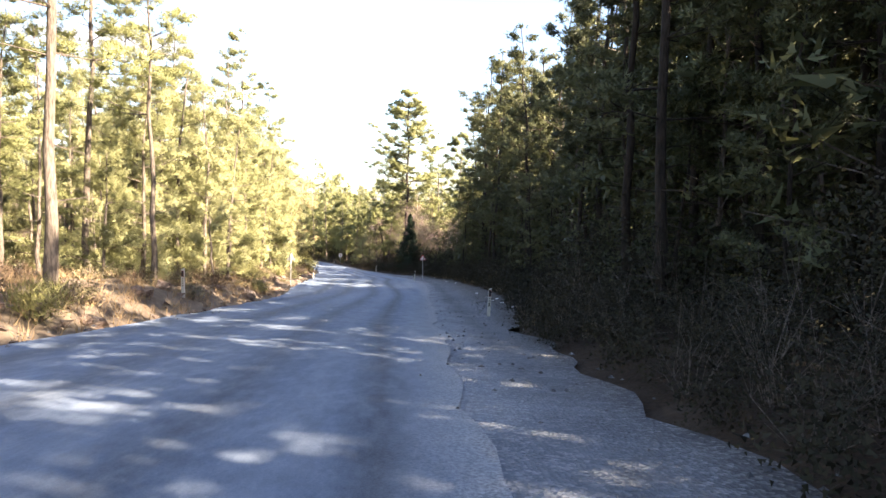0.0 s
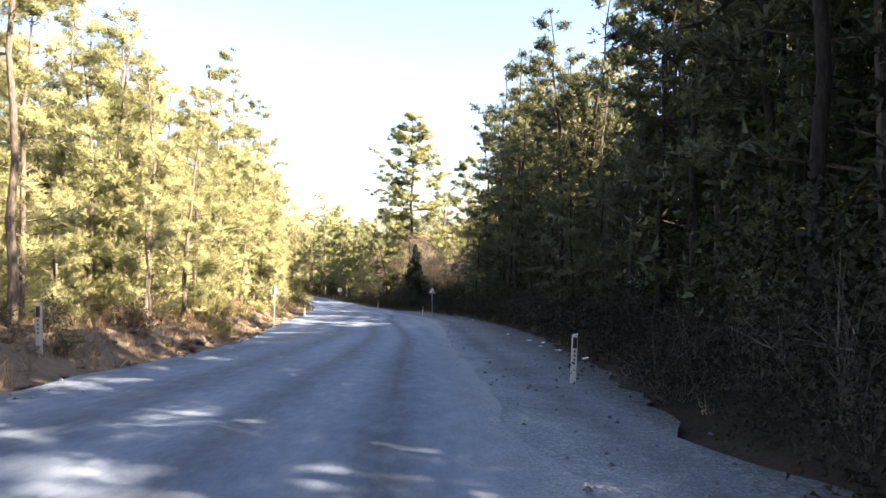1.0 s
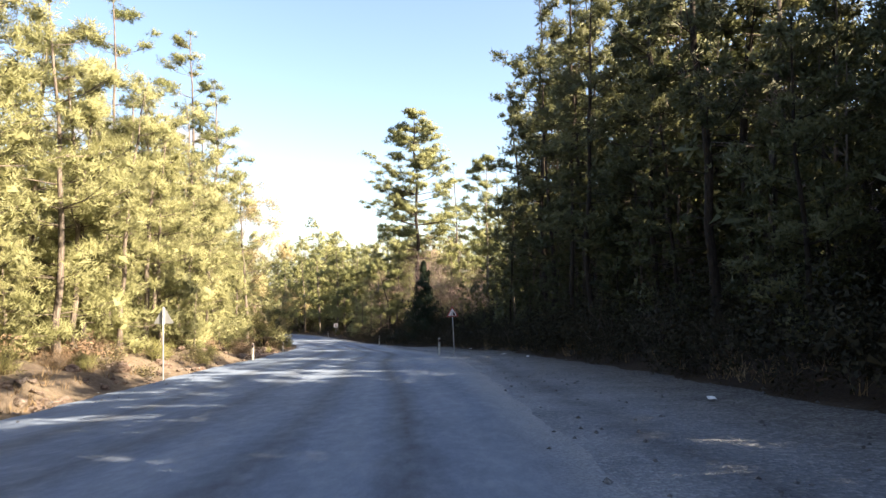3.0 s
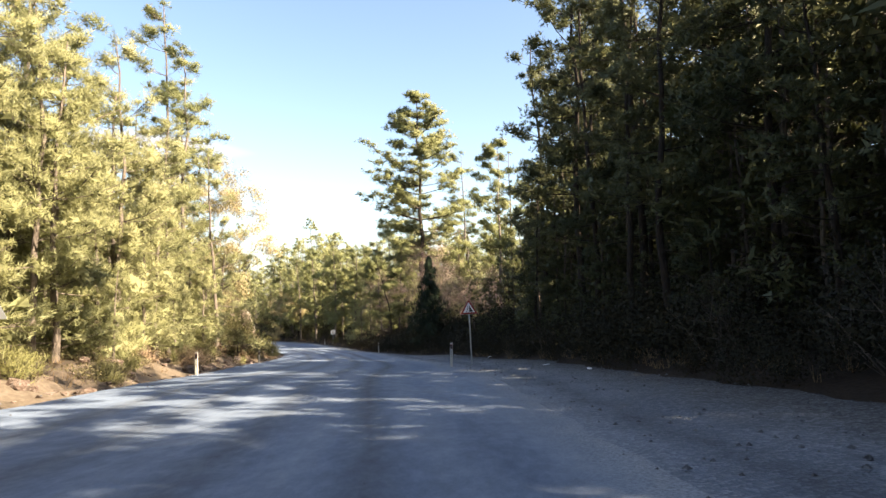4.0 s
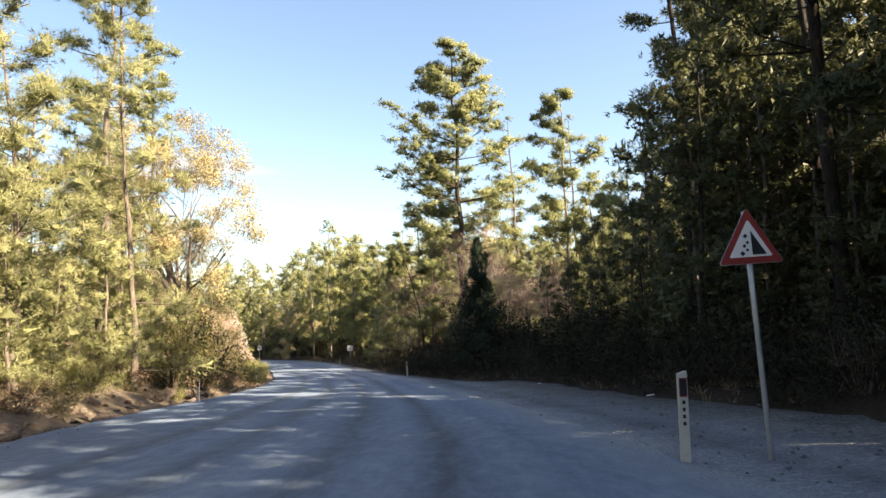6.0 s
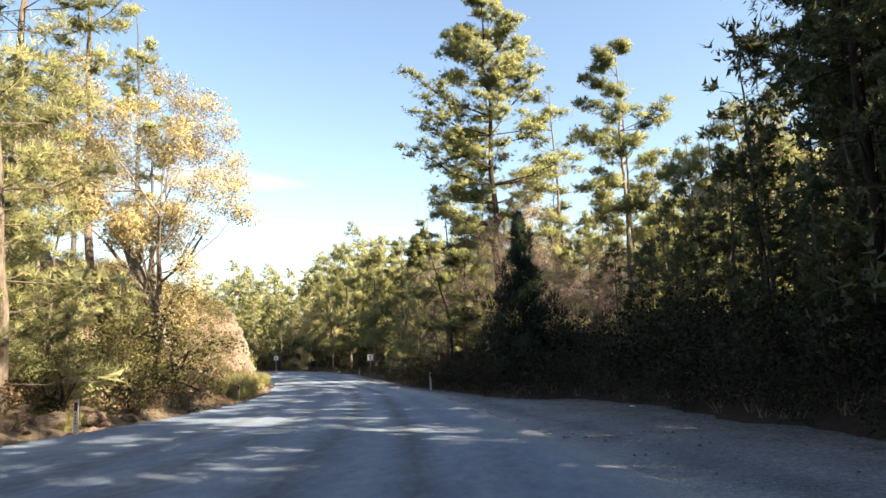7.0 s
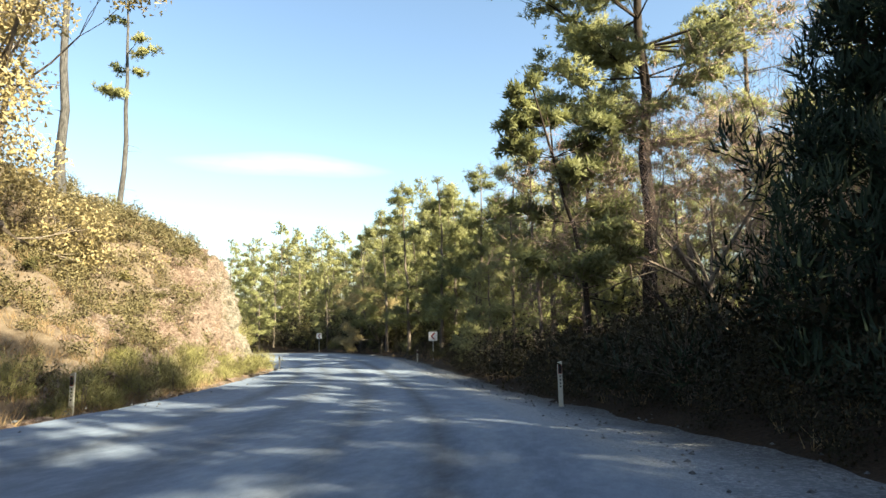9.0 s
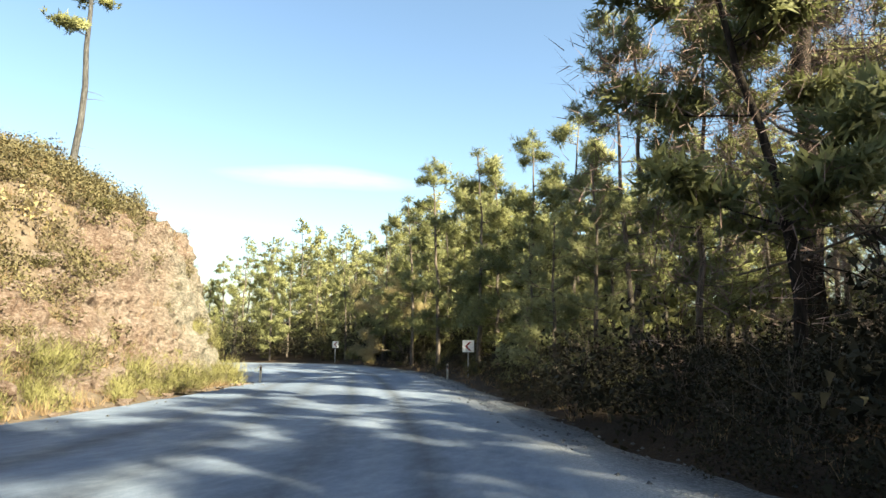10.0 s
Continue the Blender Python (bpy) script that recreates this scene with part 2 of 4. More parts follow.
POLE_WOOD = make_plain("weathered_pole_wood", (0.34, 0.29, 0.23), 0.9, 0.1)
CERAMIC = make_plain("insulator_ceramic", (0.35, 0.2, 0.12), 0.3)

# ---- the lie of the land ----
LEFT = [(-4.6, -60), (-4.6, -20), (-4.5, 0), (-4.5, 18), (-5.2, 29), (-6.4, 37.5), (-8.3, 48), (-9.5, 60), (-10.6, 70), (-12.7, 82), (-14.6, 95),
        (-16, 104), (-18, 113), (-21.5, 123.5), (-24.5, 132), (-27, 137), (-31, 141.5), (-36, 147), (-45, 156), (-57, 165), (-79, 172), (-135, 176)]
TAR = [(3, -60), (2.9, -20), (2.8, 0), (2.6, 17), (2.5, 28), (2.4, 38), (2.3, 49), (1.9, 60), (0.8, 70), (-0.6, 81), (-2.6, 93),
       (-4.6, 102), (-7.6, 111.5), (-11.2, 121.5), (-15, 131.5), (-18.3, 140), (-22, 149.5), (-27.2, 158.5), (-38, 170), (-54, 179), (-79, 185), (-135, 188)]
RIGHT = [(5, -60), (5, -20), (4.9, 0), (5, 16.5), (6.2, 28), (7, 39), (6.6, 51), (5.7, 61.5), (4.8, 72), (3.6, 82), (1.3, 96),
         (-2.5, 103), (-6.1, 111.8), (-9.4, 120.5), (-12.8, 130), (-16.3, 139), (-19.8, 148), (-26.0, 160), (-37, 171.7), (-53.5, 180.8), (-79, 186.8), (-135, 189.8)]
WHEEL = [(2.4, -60), (2.3, -20), (2.0, 0), (1.0, 17.5), (0.75, 28), (0.45, 38), (-0.55, 49), (-1.75, 60), (-2.2, 70), (-3.6, 81.5), (-5.9, 94),
         (-7.9, 103), (-10.3, 112), (-14, 122), (-17.8, 131.5), (-21, 139.5), (-25, 148), (-30, 156.5), (-41, 167.5), (-56.5, 176), (-79, 181.5), (-135, 185)]
LEVEL = [4.9, 1.65, 0.0, -1.7, -2.85, -3.75, -4.7, -5.52, -6.35, -7.35, -8.45, -9.1, -9.65, -10.25, -10.7, -11.1, -11.5, -11.9, -12.3, -13.0, -14.0, -16.0]


def spline(rows, n=24):
    p = np.array(rows, float)
    if p.ndim == 1:
        p = p[:, None]
    out = []
    for i in range(len(p) - 1):
        a, b, c, d = p[max(i - 1, 0)], p[i], p[i + 1], p[min(i + 2, len(p) - 1)]
        for t in np.arange(n) / n:
            out.append(0.5 * (2 * b + (c - a) * t + (2 * a - 5 * b + 4 * c - d) * t * t + (3 * b - a - 3 * c + d) * t ** 3))
    out.append(p[-1])
    return np.array(out)


EL, EA, ER, EZ = spline(LEFT), spline(TAR), spline(RIGHT), spline(LEVEL)[:, 0]
EW = spline(WHEEL)
MID = (EL + ER) / 2
TAN = np.gradient(MID, axis=0)
TAN /= np.linalg.norm(TAN, axis=1)[:, None]


def edge_normal(e, sign):
    t = np.gradient(e, axis=0)
    t /= np.linalg.norm(t, axis=1)[:, None]
    return np.stack([-t[:, 1], t[:, 0]], 1) * sign


NL, NR = edge_normal(EL, 1), edge_normal(ER, -1)


def smooth(a, b, x):
    t = np.clip((np.asarray(x, float) - a) / (b - a), 0, 1)
    return t * t * (3 - 2 * t)


RNG = np.random.default_rng(7)
WAVES = [(RNG.uniform(0, 6.28), RNG.uniform(0, 6.28), f) for f in (0.013, 0.021, 0.034, 0.055, 0.09, 0.15, 0.27, 0.44, 0.8, 1.3)]


def rough_field(x, y, low, high):
    z = np.zeros_like(x)
    for a, ph, f in WAVES:
        if low <= f <= high:
            z += (0.25 / f) ** 0.7 * np.sin(x * f * math.cos(a) * 6.28 + y * f * math.sin(a) * 6.28 + ph + 1.7 * np.sin(y * f * 3.1 + ph))
    return z


def land(x, y):
    """Height of the ground, the side (-1 left, 1 right) and the distance past the road's edge."""
    x, y = np.atleast_1d(np.asarray(x, float)), np.atleast_1d(np.asarray(y, float))
    found = []
    for e, nrm in ((EL, NL), (ER, NR)):
        best, idx = np.zeros(x.shape), np.zeros(x.shape, int)
        for c in range(0, len(x), 2000):
            q = (x[c:c + 2000, None] - e[None, :, 0]) ** 2 + (y[c:c + 2000, None] - e[None, :, 1]) ** 2
            idx[c:c + 2000] = q.argmin(1)
            best[c:c + 2000] = q.min(1)
        out = (x - e[idx, 0]) * nrm[idx, 0] + (y - e[idx, 1]) * nrm[idx, 1]
        found.append((np.where(out > 0, np.sqrt(best), -np.sqrt(best)), idx))
    (dl_, il), (dr_, ir) = found
    on_left = dl_ > dr_
    side, d, idx = np.where(on_left, -1.0, 1.0), np.where(on_left, dl_, dr_), np.where(on_left, il, ir)
    zr = EZ[idx]
    along = idx.astype(float)
    k110, k126 = np.searchsorted(MID[:, 1], 104), np.searchsorted(MID[:, 1], 124)
    hill = smooth(k110, k126, along) * (1 - smooth(len(MID) - 90, len(MID) - 30, along))
    dl = np.maximum(d, 0)
    low = -0.22 * smooth(0.0, 0.7, dl) + 0.75 * smooth(0.9, 3.0, dl) + 0.05 * np.maximum(dl - 3, 0)
    low = np.minimum(low, 3.0)
    steep = 0.8 + 2.2 * smooth(np.searchsorted(MID[:, 1], 121), np.searchsorted(MID[:, 1], 133), along)
    brow = 1.7 + 6.0 / steep
    cut = np.minimum(steep * np.maximum(dl - 1.7, 0), 6.0) + 0.55 * np.clip(dl - brow, 0, 4) + 0.4 * np.clip(dl - brow - 4, 0, 8) + 0.08 * np.clip(dl - brow - 12, 0, 25)
    left = low * (1 - 0.7 * hill) + hill * cut
    right = 0.25 * smooth(0.2, 1.6, dl) + 0.07 * np.clip(dl - 2, 0, 30)
    h = np.where(side < 0, left, right)
    h = h + (side < 0) * (1 - hill) * smooth(0.5, 1.4, dl) * smooth(8, 4, dl) * 0.09 * rough_field(y, x, 0.25, 1.4)
    h = h + smooth(0.6, 4, dl) * (0.10 * rough_field(x, y, 0.1, 1.4) + hill * (side < 0) * 0.22 * rough_field(x, y, 0.1, 1.4))
    z = zr + np.where(d < 0.1, -0.14 - 0.4 * smooth(0.3, 1.2, -d), h - np.where(side > 0, 0.05, 0.12) * (1 - smooth(0.1, 0.7, d)))
    far = smooth(45, 260, d)
    hills = np.where(y > 60, -13, 2.0) + 0.004 * np.hypot(x, y - 60) + 3 * np.sin(x * 0.011 + 1) * np.sin(y * 0.009)
    z = z * (1 - far) + hills * far
    knob = np.exp(-(((x - 56) / 25) ** 2 + ((y - 212) / 32) ** 2)) * smooth(8, 40, d)
    z += 36 * knob + knob * (1.2 * rough_field(x, y, 0.03, 0.3) + 0.7 * np.abs(rough_field(y, x, 0.08, 0.5)))
    return z, side, d


def level(x, y):
    return float(land(x, y)[0][0])


SOFT = {}


def mesh_object(name, verts, faces, material, parent=None, label="", smooth_faces=False, normals=None):
    me = bpy.data.meshes.new(name)
    me.from_pydata([tuple(v) for v in verts], [], [tuple(f) for f in faces])
    if smooth_faces:
        me.polygons.foreach_set("use_smooth", [True] * len(me.polygons))
    me.materials.append(material)
    me.update()
    if normals is not None:
        me.polygons.foreach_set("use_smooth", [True] * len(me.polygons))
        me.normals_split_custom_set_from_vertices(normals.tolist())
        SOFT[me.name] = normals
    ob = new(name, me)
    if parent is not None:
        ob.parent = parent
    if label:
        ob["label"] = label
    return ob


def part(name, bm, material, parent, label=""):
    me = bpy.data.meshes.new(name)
    bm.to_mesh(me)
    bm.free()
    me.materials.append(material)
    ob = new(name, me)
    ob.parent = parent
    if label:
        ob["label"] = label
    return ob


# ground: one sheet, fine near the road and wide at the horizon
def ground_sheet():
    s = np.linspace(-1, 1, 231)
    gx = -10 + 75 * s + 2700 * np.sign(s) * np.abs(s) ** 7
    s = np.linspace(-1, 1, 291)
    gy = 78 + 120 * s + 2700 * np.sign(s) * np.abs(s) ** 9
    X, Y = np.meshgrid(gx, gy)
    Z, side, away = land(X.ravel(), Y.ravel())
    verts = np.stack([X.ravel(), Y.ravel(), Z], 1)
    w, h = len(gx), len(gy)
    i = np.arange(h - 1)[:, None] * w + np.arange(w - 1)[None, :]
    faces = np.stack([i, i + 1, i + w + 1, i + w], -1).reshape(-1, 4)
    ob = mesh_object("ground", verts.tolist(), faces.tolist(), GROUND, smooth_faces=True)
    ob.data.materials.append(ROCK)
    # mask of the painted shade: full on the right, weaker on the left
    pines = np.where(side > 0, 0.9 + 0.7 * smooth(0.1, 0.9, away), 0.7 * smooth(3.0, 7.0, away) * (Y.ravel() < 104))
    ob.data.attributes.new("forest_shade", "FLOAT", "POINT").data.foreach_set("value", pines.astype(np.float32))
    c = verts[faces].mean(1)
    zz = land(c[:, 0], c[:, 1])[0]
    crag = (c[:, 0] > 36) & (c[:, 0] < 75) & (c[:, 1] > 165) & (c[:, 1] < 225) & (zz > 14) & (rough_field(c[:, 0], c[:, 1], 0.03, 0.2) > -0.3)
    ob.data.polygons.foreach_set("material_index", crag.astype(int).tolist())
    return tagged(ob, "dry brown forest floor with pine litter, painted forest shade and a rocky cutting", "ground", kind="structure")


def strip(name, ea, eb, across, material, lift_a, lift_b, ragged, crown=0.0):
    n = len(ea)
    verts, uvs = [], []
    rr = np.random.default_rng(3)
    run = np.concatenate([[0], np.cumsum(np.linalg.norm(np.diff(MID, axis=0), axis=1))])
    for i in range(n):
        wv = np.linalg.norm(eb[i] - ea[i])
        ja = ragged[0] * (noise.noise(Vector((run[i] * 0.5, 3.1, 0))) + 0.5 * noise.noise(Vector((run[i] * 1.3, 7.7, 0))))
        jb = ragged[1] * (noise.noise(Vector((run[i] * 0.5, 1.3, 0))) + 0.5 * noise.noise(Vector((run[i] * 1.3, 5.2, 0))))
        for j in range(across + 1):
            t = j / across
            f = (-ja / wv) * (1 - t) + t + (jb / wv) * t
            p = ea[i] * (1 - f) + eb[i] * f
            z = EZ[i] + lift_a * (1 - t) + lift_b * t + crown * math.sin(math.pi * t)
            verts.append((p[0], p[1], z))
            uvs.append(((1 - f) * wv, run[i]))
    faces = [(i * (across + 1) + j, i * (across + 1) + j + 1, (i + 1) * (across + 1) + j + 1, (i + 1) * (across + 1) + j)
             for i in range(n - 1) for j in range(across)]
    ob = mesh_object(name, verts, faces, material, smooth_faces=True)
    co = np.array(verts)[:, :2].reshape(n, across + 1, 2)
    right = (eb - ea) / np.linalg.norm(eb - ea, axis=1)[:, None]
    for attribute, line in (("wheel_line", EW), ("past_asphalt", EA)):
        off = ((co - line[:, None, :]) * right[:, None, :]).sum(2)
        ob.data.attributes.new(attribute, "FLOAT", "POINT").data.foreach_set("value", off.ravel().astype(np.float32))
    lay = ob.data.uv_layers.new(name="lane")
    vi = np.zeros(len(ob.data.loops), int)
    ob.data.loops.foreach_get("vertex_index", vi)
    lay.data.foreach_set("uv", np.array(uvs)[vi].ravel().tolist())
    return ob


tagged(strip("road", EL, EA, 8, ROAD, 0.0, 0.0, (0.2, 0.25), 0.04), "worn grey asphalt road, dusty, with dark wheel tracks", "road", kind="structure")
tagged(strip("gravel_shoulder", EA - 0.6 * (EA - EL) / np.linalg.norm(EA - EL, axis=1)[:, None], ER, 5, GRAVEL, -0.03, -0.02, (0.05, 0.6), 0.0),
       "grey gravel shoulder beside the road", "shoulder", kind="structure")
ground_sheet()


def rock_face():
    """The cut rock beside the bend, with broken ledges."""
    k0, k1 = int(np.searchsorted(MID[:, 1], 113)), len(MID) - 112
    out = np.stack([-TAN[:, 1], TAN[:, 0]], 1)
    st = np.linspace(k0, k1, 260)
    ds = np.linspace(0, 1, 44)
    P, D = [], []
    for s in st:
        i = int(s)
        f = s - i
        p = EL[i] * (1 - f) + EL[i + 1] * f
        n = out[i] * (1 - f) + out[i + 1] * f
        for t in ds:
            P.append((p[0] + n[0] * (1.5 + 3.6 * t), p[1] + n[1] * (1.5 + 3.6 * t)))
            D.append((n[0], n[1], t, (s - k0) / (k1 - k0)))
    P, D = np.array(P), np.array(D)
    z = land(P[:, 0], P[:, 1])[0]
    disp = np.array([noise.fractal(Vector((x * 0.55, y * 0.55, h * 0.9)), 0.9, 2.1, 5) for (x, y), h in zip(P, z)])
    ledge = np.abs(((z * 0.9 + 0.25 * P[:, 0] + 0.5 * disp) % 1.0) - 0.5)
    fade = smooth(0, 0.12, D[:, 2]) * smooth(0, 0.12, 1 - D[:, 2]) * smooth(0, 0.10, D[:, 3])
    chip = np.array([noise.fractal(Vector((x * 2.6, y * 2.6, h * 3.4)), 0.8, 2.1, 3) for (x, y), h in zip(P, z)])
    push = (0.10 + 0.20 * disp + 0.26 * ledge + 0.22 * chip) * fade - 0.25 * (1 - fade)
    verts = np.stack([P[:, 0] - D[:, 0] * push, P[:, 1] - D[:, 1] * push, z + 0.22 * push + 0.05 * fade], 1)
    w = len(ds)
    i = np.arange(len(st) - 1)[:, None] * w + np.arange(w - 1)[None, :]
    faces = np.stack([i, i + w, i + w + 1, i + 1], -1).reshape(-1, 4)
    ob = mesh_object("rock_face", verts.tolist(), faces.tolist(), ROCK)
    seam = smooth(0.30, 0.5, D[:, 3]) * smooth(0.75, 0.3, D[:, 2])
    ob.data.attributes.new("green_seam", "FLOAT", "POINT").data.foreach_set("value", seam.astype(np.float32))
    return tagged(ob, "broken reddish and grey rock face of the road cutting", "rock face", kind="structure")


rock_face()


# ---- plants ----
def tube(V, F, pts, radii, n=6):
    pts = [np.asarray(p, float) for p in pts]
    base = len(V)
    for i, p in enumerate(pts):
        d = pts[min(i + 1, len(pts) - 1)] - pts[max(i - 1, 0)]
        d = d / (np.linalg.norm(d) + 1e-9)
        a = np.cross(d, (0.31, 0.9, 0.17) if abs(d[1]) < 0.8 else (1, 0, 0.2))
        a /= np.linalg.norm(a)
        b = np.cross(d, a)
        for k in range(n):
            g = 2 * math.pi * k / n
            V.append(tuple(p + radii[i] * (math.cos(g) * a + math.sin(g) * b)))
    for i in range(len(pts) - 1):
        for k in range(n):
            F.append((base + i * n + k, base + i * n + (k + 1) % n, base + (i + 1) * n + (k + 1) % n, base + (i + 1) * n + k))
    if n > 3:
        F.append(tuple(base + (len(pts) - 1) * n + k for k in range(n)))


def unit(v):
    return v / (np.linalg.norm(v, axis=-1, keepdims=True) + 1e-9)


def turned_out(quads, centre, soft):
    """Wind the leaves to face out of their clump, with normals that lean that way, so that light rounds the clump."""
    p = quads.mean(1)
    axis = p - np.array([0, 0, 1.0]) * p[:, 2:3]
    out = unit(0.75 * unit(p - centre) + 0.45 * unit(axis) + np.array([0, 0, 0.3]))
    face = unit(np.cross(quads[:, 1] - quads[:, 0], quads[:, 2] - quads[:, 0]))
    back = (face * out).sum(1) < 0
    quads[back] = quads[back][:, ::-1]
    face[back] *= -1
    nrm = unit(out * soft + face * (1 - soft))
    return quads.reshape(-1, 3), np.repeat(nrm, quads.shape[1], 0)


def blades(rng, centres, radii, count, length, width, flat=0.55, lift=0.35, soft=0.65):
    """Thin pointed needles bunched round the centres."""
    n = len(centres) * count
    c = np.repeat(np.asarray(centres, float), count, 0)
    r = np.repeat(np.asarray(radii, float), count)[:, None]
    o = unit(rng.normal(size=(n, 3))) * rng.random((n, 1)) ** 0.45
    o[:, 2] *= flat
    base = c + o * r
    d = unit(o + 0.5 * rng.normal(size=(n, 3)) + np.array([0, 0, lift]))
    s = unit(np.cross(d, rng.normal(size=(n, 3))))
    L = length * rng.uniform(0.6, 1.3, (n, 1))
    w = width * rng.uniform(0.7, 1.3, (n, 1))
    v, nrm = turned_out(np.stack([base - s * w * 0.5, base + s * w * 0.5, base + d * L], 1), c - np.array([0, 0, 0.3]) * r, soft)
    return v, np.arange(n * 3).reshape(-1, 3), nrm


def puffs(rng, centres, radii, tufts, per, length, width, flat, lift=0.35, core=6, soft=0.78):
    """Rounded clouds of needle tufts: short needles that burst from every tuft, round large hidden triangles added to
    block light.
    """
    c = np.repeat(np.asarray(centres, float), tufts, 0)
    r = np.repeat(np.asarray(radii, float), tufts)[:, None]
    o = unit(rng.normal(size=(len(c), 3)) + np.array([0, 0, 0.3])) * rng.random((len(c), 1)) ** 0.5 * rng.uniform(0.6, 1.5, (len(c), 1))
    t = c + o * r * np.array([1, 1, flat])
    c, t, o, r = (np.repeat(a, per, 0) for a in (c, t, o, r))
    n = len(c)
    base = t + rng.normal(size=(n, 3)) * 0.22 * length
    d = unit(0.8 * o + 0.75 * rng.normal(size=(n, 3)) + np.array([0, 0, lift]))
    s = unit(np.cross(d, rng.normal(size=(n, 3)))) * width * 0.5 * rng.uniform(0.7, 1.3, (n, 1))
    tri = np.stack([base - s, base + s, base + d * length * rng.uniform(0.6, 1.3, (n, 1))], 1)
    # added light blockers in the heart of each cloud, in the needle material
    k = np.repeat(np.asarray(centres, float), core, 0)
    kr = np.repeat(np.asarray(radii, float), core)[:, None]
    inner = k[:, None, :] + rng.normal(size=(len(k), 3, 3)) * (0.27 * kr)[:, None, :] * np.array([1, 1, flat])
    low = np.array([0, 0, 0.35]) * flat
    v, nrm = turned_out(np.concatenate([tri, inner]), np.concatenate([c - low * r, k - low * kr]), soft)
    return v, np.arange(len(v)).reshape(-1, 3), nrm


def leaves(rng, centres, radii, count, size, flat=0.8, soft=0.55):
    """Small pointed leaves round the centres."""
    n = len(centres) * count
    c = np.repeat(np.asarray(centres, float), count, 0)
    r = np.repeat(np.asarray(radii, float), count)[:, None]
    o = unit(rng.normal(size=(n, 3))) * rng.random((n, 1)) ** 0.5
    o[:, 2] *= flat
    p = c + o * r
    d = unit(rng.normal(size=(n, 3)) + 0.5 * o)
    s = unit(np.cross(d, rng.normal(size=(n, 3))))
    L = size * rng.uniform(0.6, 1.4, (n, 1))
    v, nrm = turned_out(np.stack([p - s * L * 0.3, p + s * L * 0.3, p + d * L * 0.95], 1), c - np.array([0, 0, 0.3]) * r, soft)
    return v, np.arange(n * 3).reshape(-1, 3), nrm


def tree_root(name, label, category, group):
    e = new(name)
    e.empty_display_size = 0.3
    return tagged(e, label, category, group)


def pine(seed, H, bare, spread, needle, name="pine_tree", needles=PINE, wood=BARK, label="", clouds=3, tufts=24, per=8, lean=0.02, group="roadside pines", tip=0.25, dead=4, step=1.35,
         flat=0.5, coarse=False, thin=0.3, limbs=(3, 5), pad=1.0, stout=1.0, gap=0.2, core=6):
    """A pine: bent tapering trunk, whorled rising limbs and rounded clouds of needles on their outer ends. bare: the part of the height with no green limbs."""
    rng = np.random.default_rng(seed)
    root = tree_root(name, label, "pine", group)
    a = rng.uniform(0, 6.28)
    zs = np.linspace(0, 1, 11)
    bend = np.stack([np.cos(a + 2 * zs) * lean * H * zs ** 1.5, np.sin(a + 2 * zs) * lean * H * zs ** 1.5, zs * H], 1)
    bend[1:, :2] += rng.normal(size=(10, 2)) * 0.0035 * H
    R = stout * (0.0062 * H + 0.05)
    V, F = [], []
    rad = [R * (1.3 if i == 0 else 1) * (1 - 0.9 * z) + 0.015 for i, z in enumerate(zs)]
    bend[0, 2] = -0.5
    tube(V, F, bend, rad, 6 if coarse else 9)
    mesh_object("trunk", V, F, wood, root, smooth_faces=True)
    bend[0, 2] = 0
    at = lambda z: np.array([np.interp(z, zs, bend[:, k]) for k in range(3)])
    V, F, C, RR = [], [], [], []
    whorls = max(6, int((1 - bare) * H / step))
    size = pad * (0.10 * spread + 0.36)
    for w in range(whorls):
        z = min(max(bare + (1 - bare) * (w + rng.uniform(-0.3, 0.3)) / whorls, 0.02), 0.985)
        u = (z - bare) / (1 - bare)
        u0 = max(u, 0.0)
        prof = spread * (1 - u0 ** 1.8) ** (0.45 + tip) * (0.72 + 0.28 * u0) * rng.uniform(0.75, 1.1)
        for q in range(rng.integers(*limbs)):
            if rng.random() < gap:
                continue
            g = rng.uniform(0, 6.28)
            L = prof * rng.uniform(0.5, 1.12) + 0.15
            rise = 0.12 + 0.5 * u + rng.normal() * 0.14
            p0 = at(z)
            dirh = np.array([math.cos(g), math.sin(g), 0])
            p1 = p0 + dirh * L * 0.5 + np.array([0, 0, rise * L * 0.3])
            p2 = p0 + dirh * L + np.array([0, 0, rise * L * 0.8 + 0.08 * L])
            r0 = max(0.02, 0.14 * L / spread * R + 0.006 * L)
            if coarse:
                tube(V, F, [p0, p2], [r0, 0.02], 3)
            else:
                tube(V, F, [p0, p1, p2], [r0, r0 * 0.6, 0.014], 4)
            side = np.array([-dirh[1], dirh[0], 0])
            for k in range(max(1, round(clouds * min(1.0, 0.35 + L / spread)))):
                t = 1.0 - 0.62 * (k + rng.uniform(-0.25, 0.35)) / max(clouds, 1)
                c = (p1 + (p2 - p1) * (t - 0.5) * 2) if t > 0.5 else (p0 + (p1 - p0) * t * 2)
                c2 = c + side * rng.normal() * 0.16 * L + np.array([0, 0, rng.normal() * 0.06 * L + 0.08])
                if not coarse:
                    tube(V, F, [p1, c2], [r0 * 0.35, 0.008], 3)
                C.append(c2)
                RR.append(size * rng.uniform(0.6, 1.15) * (1 - 0.35 * u0))
    C.append(at(0.995))
    RR.append(size * 0.6)
    for w in range(dead):
        z = bare * rng.uniform(0.35, 0.98)
        g = rng.uniform(0, 6.28)
        L = rng.uniform(0.3, 0.7) * spread * 0.7
        d = np.array([math.cos(g), math.sin(g), rng.uniform(-0.25, 0.3)])
        p0 = at(z)
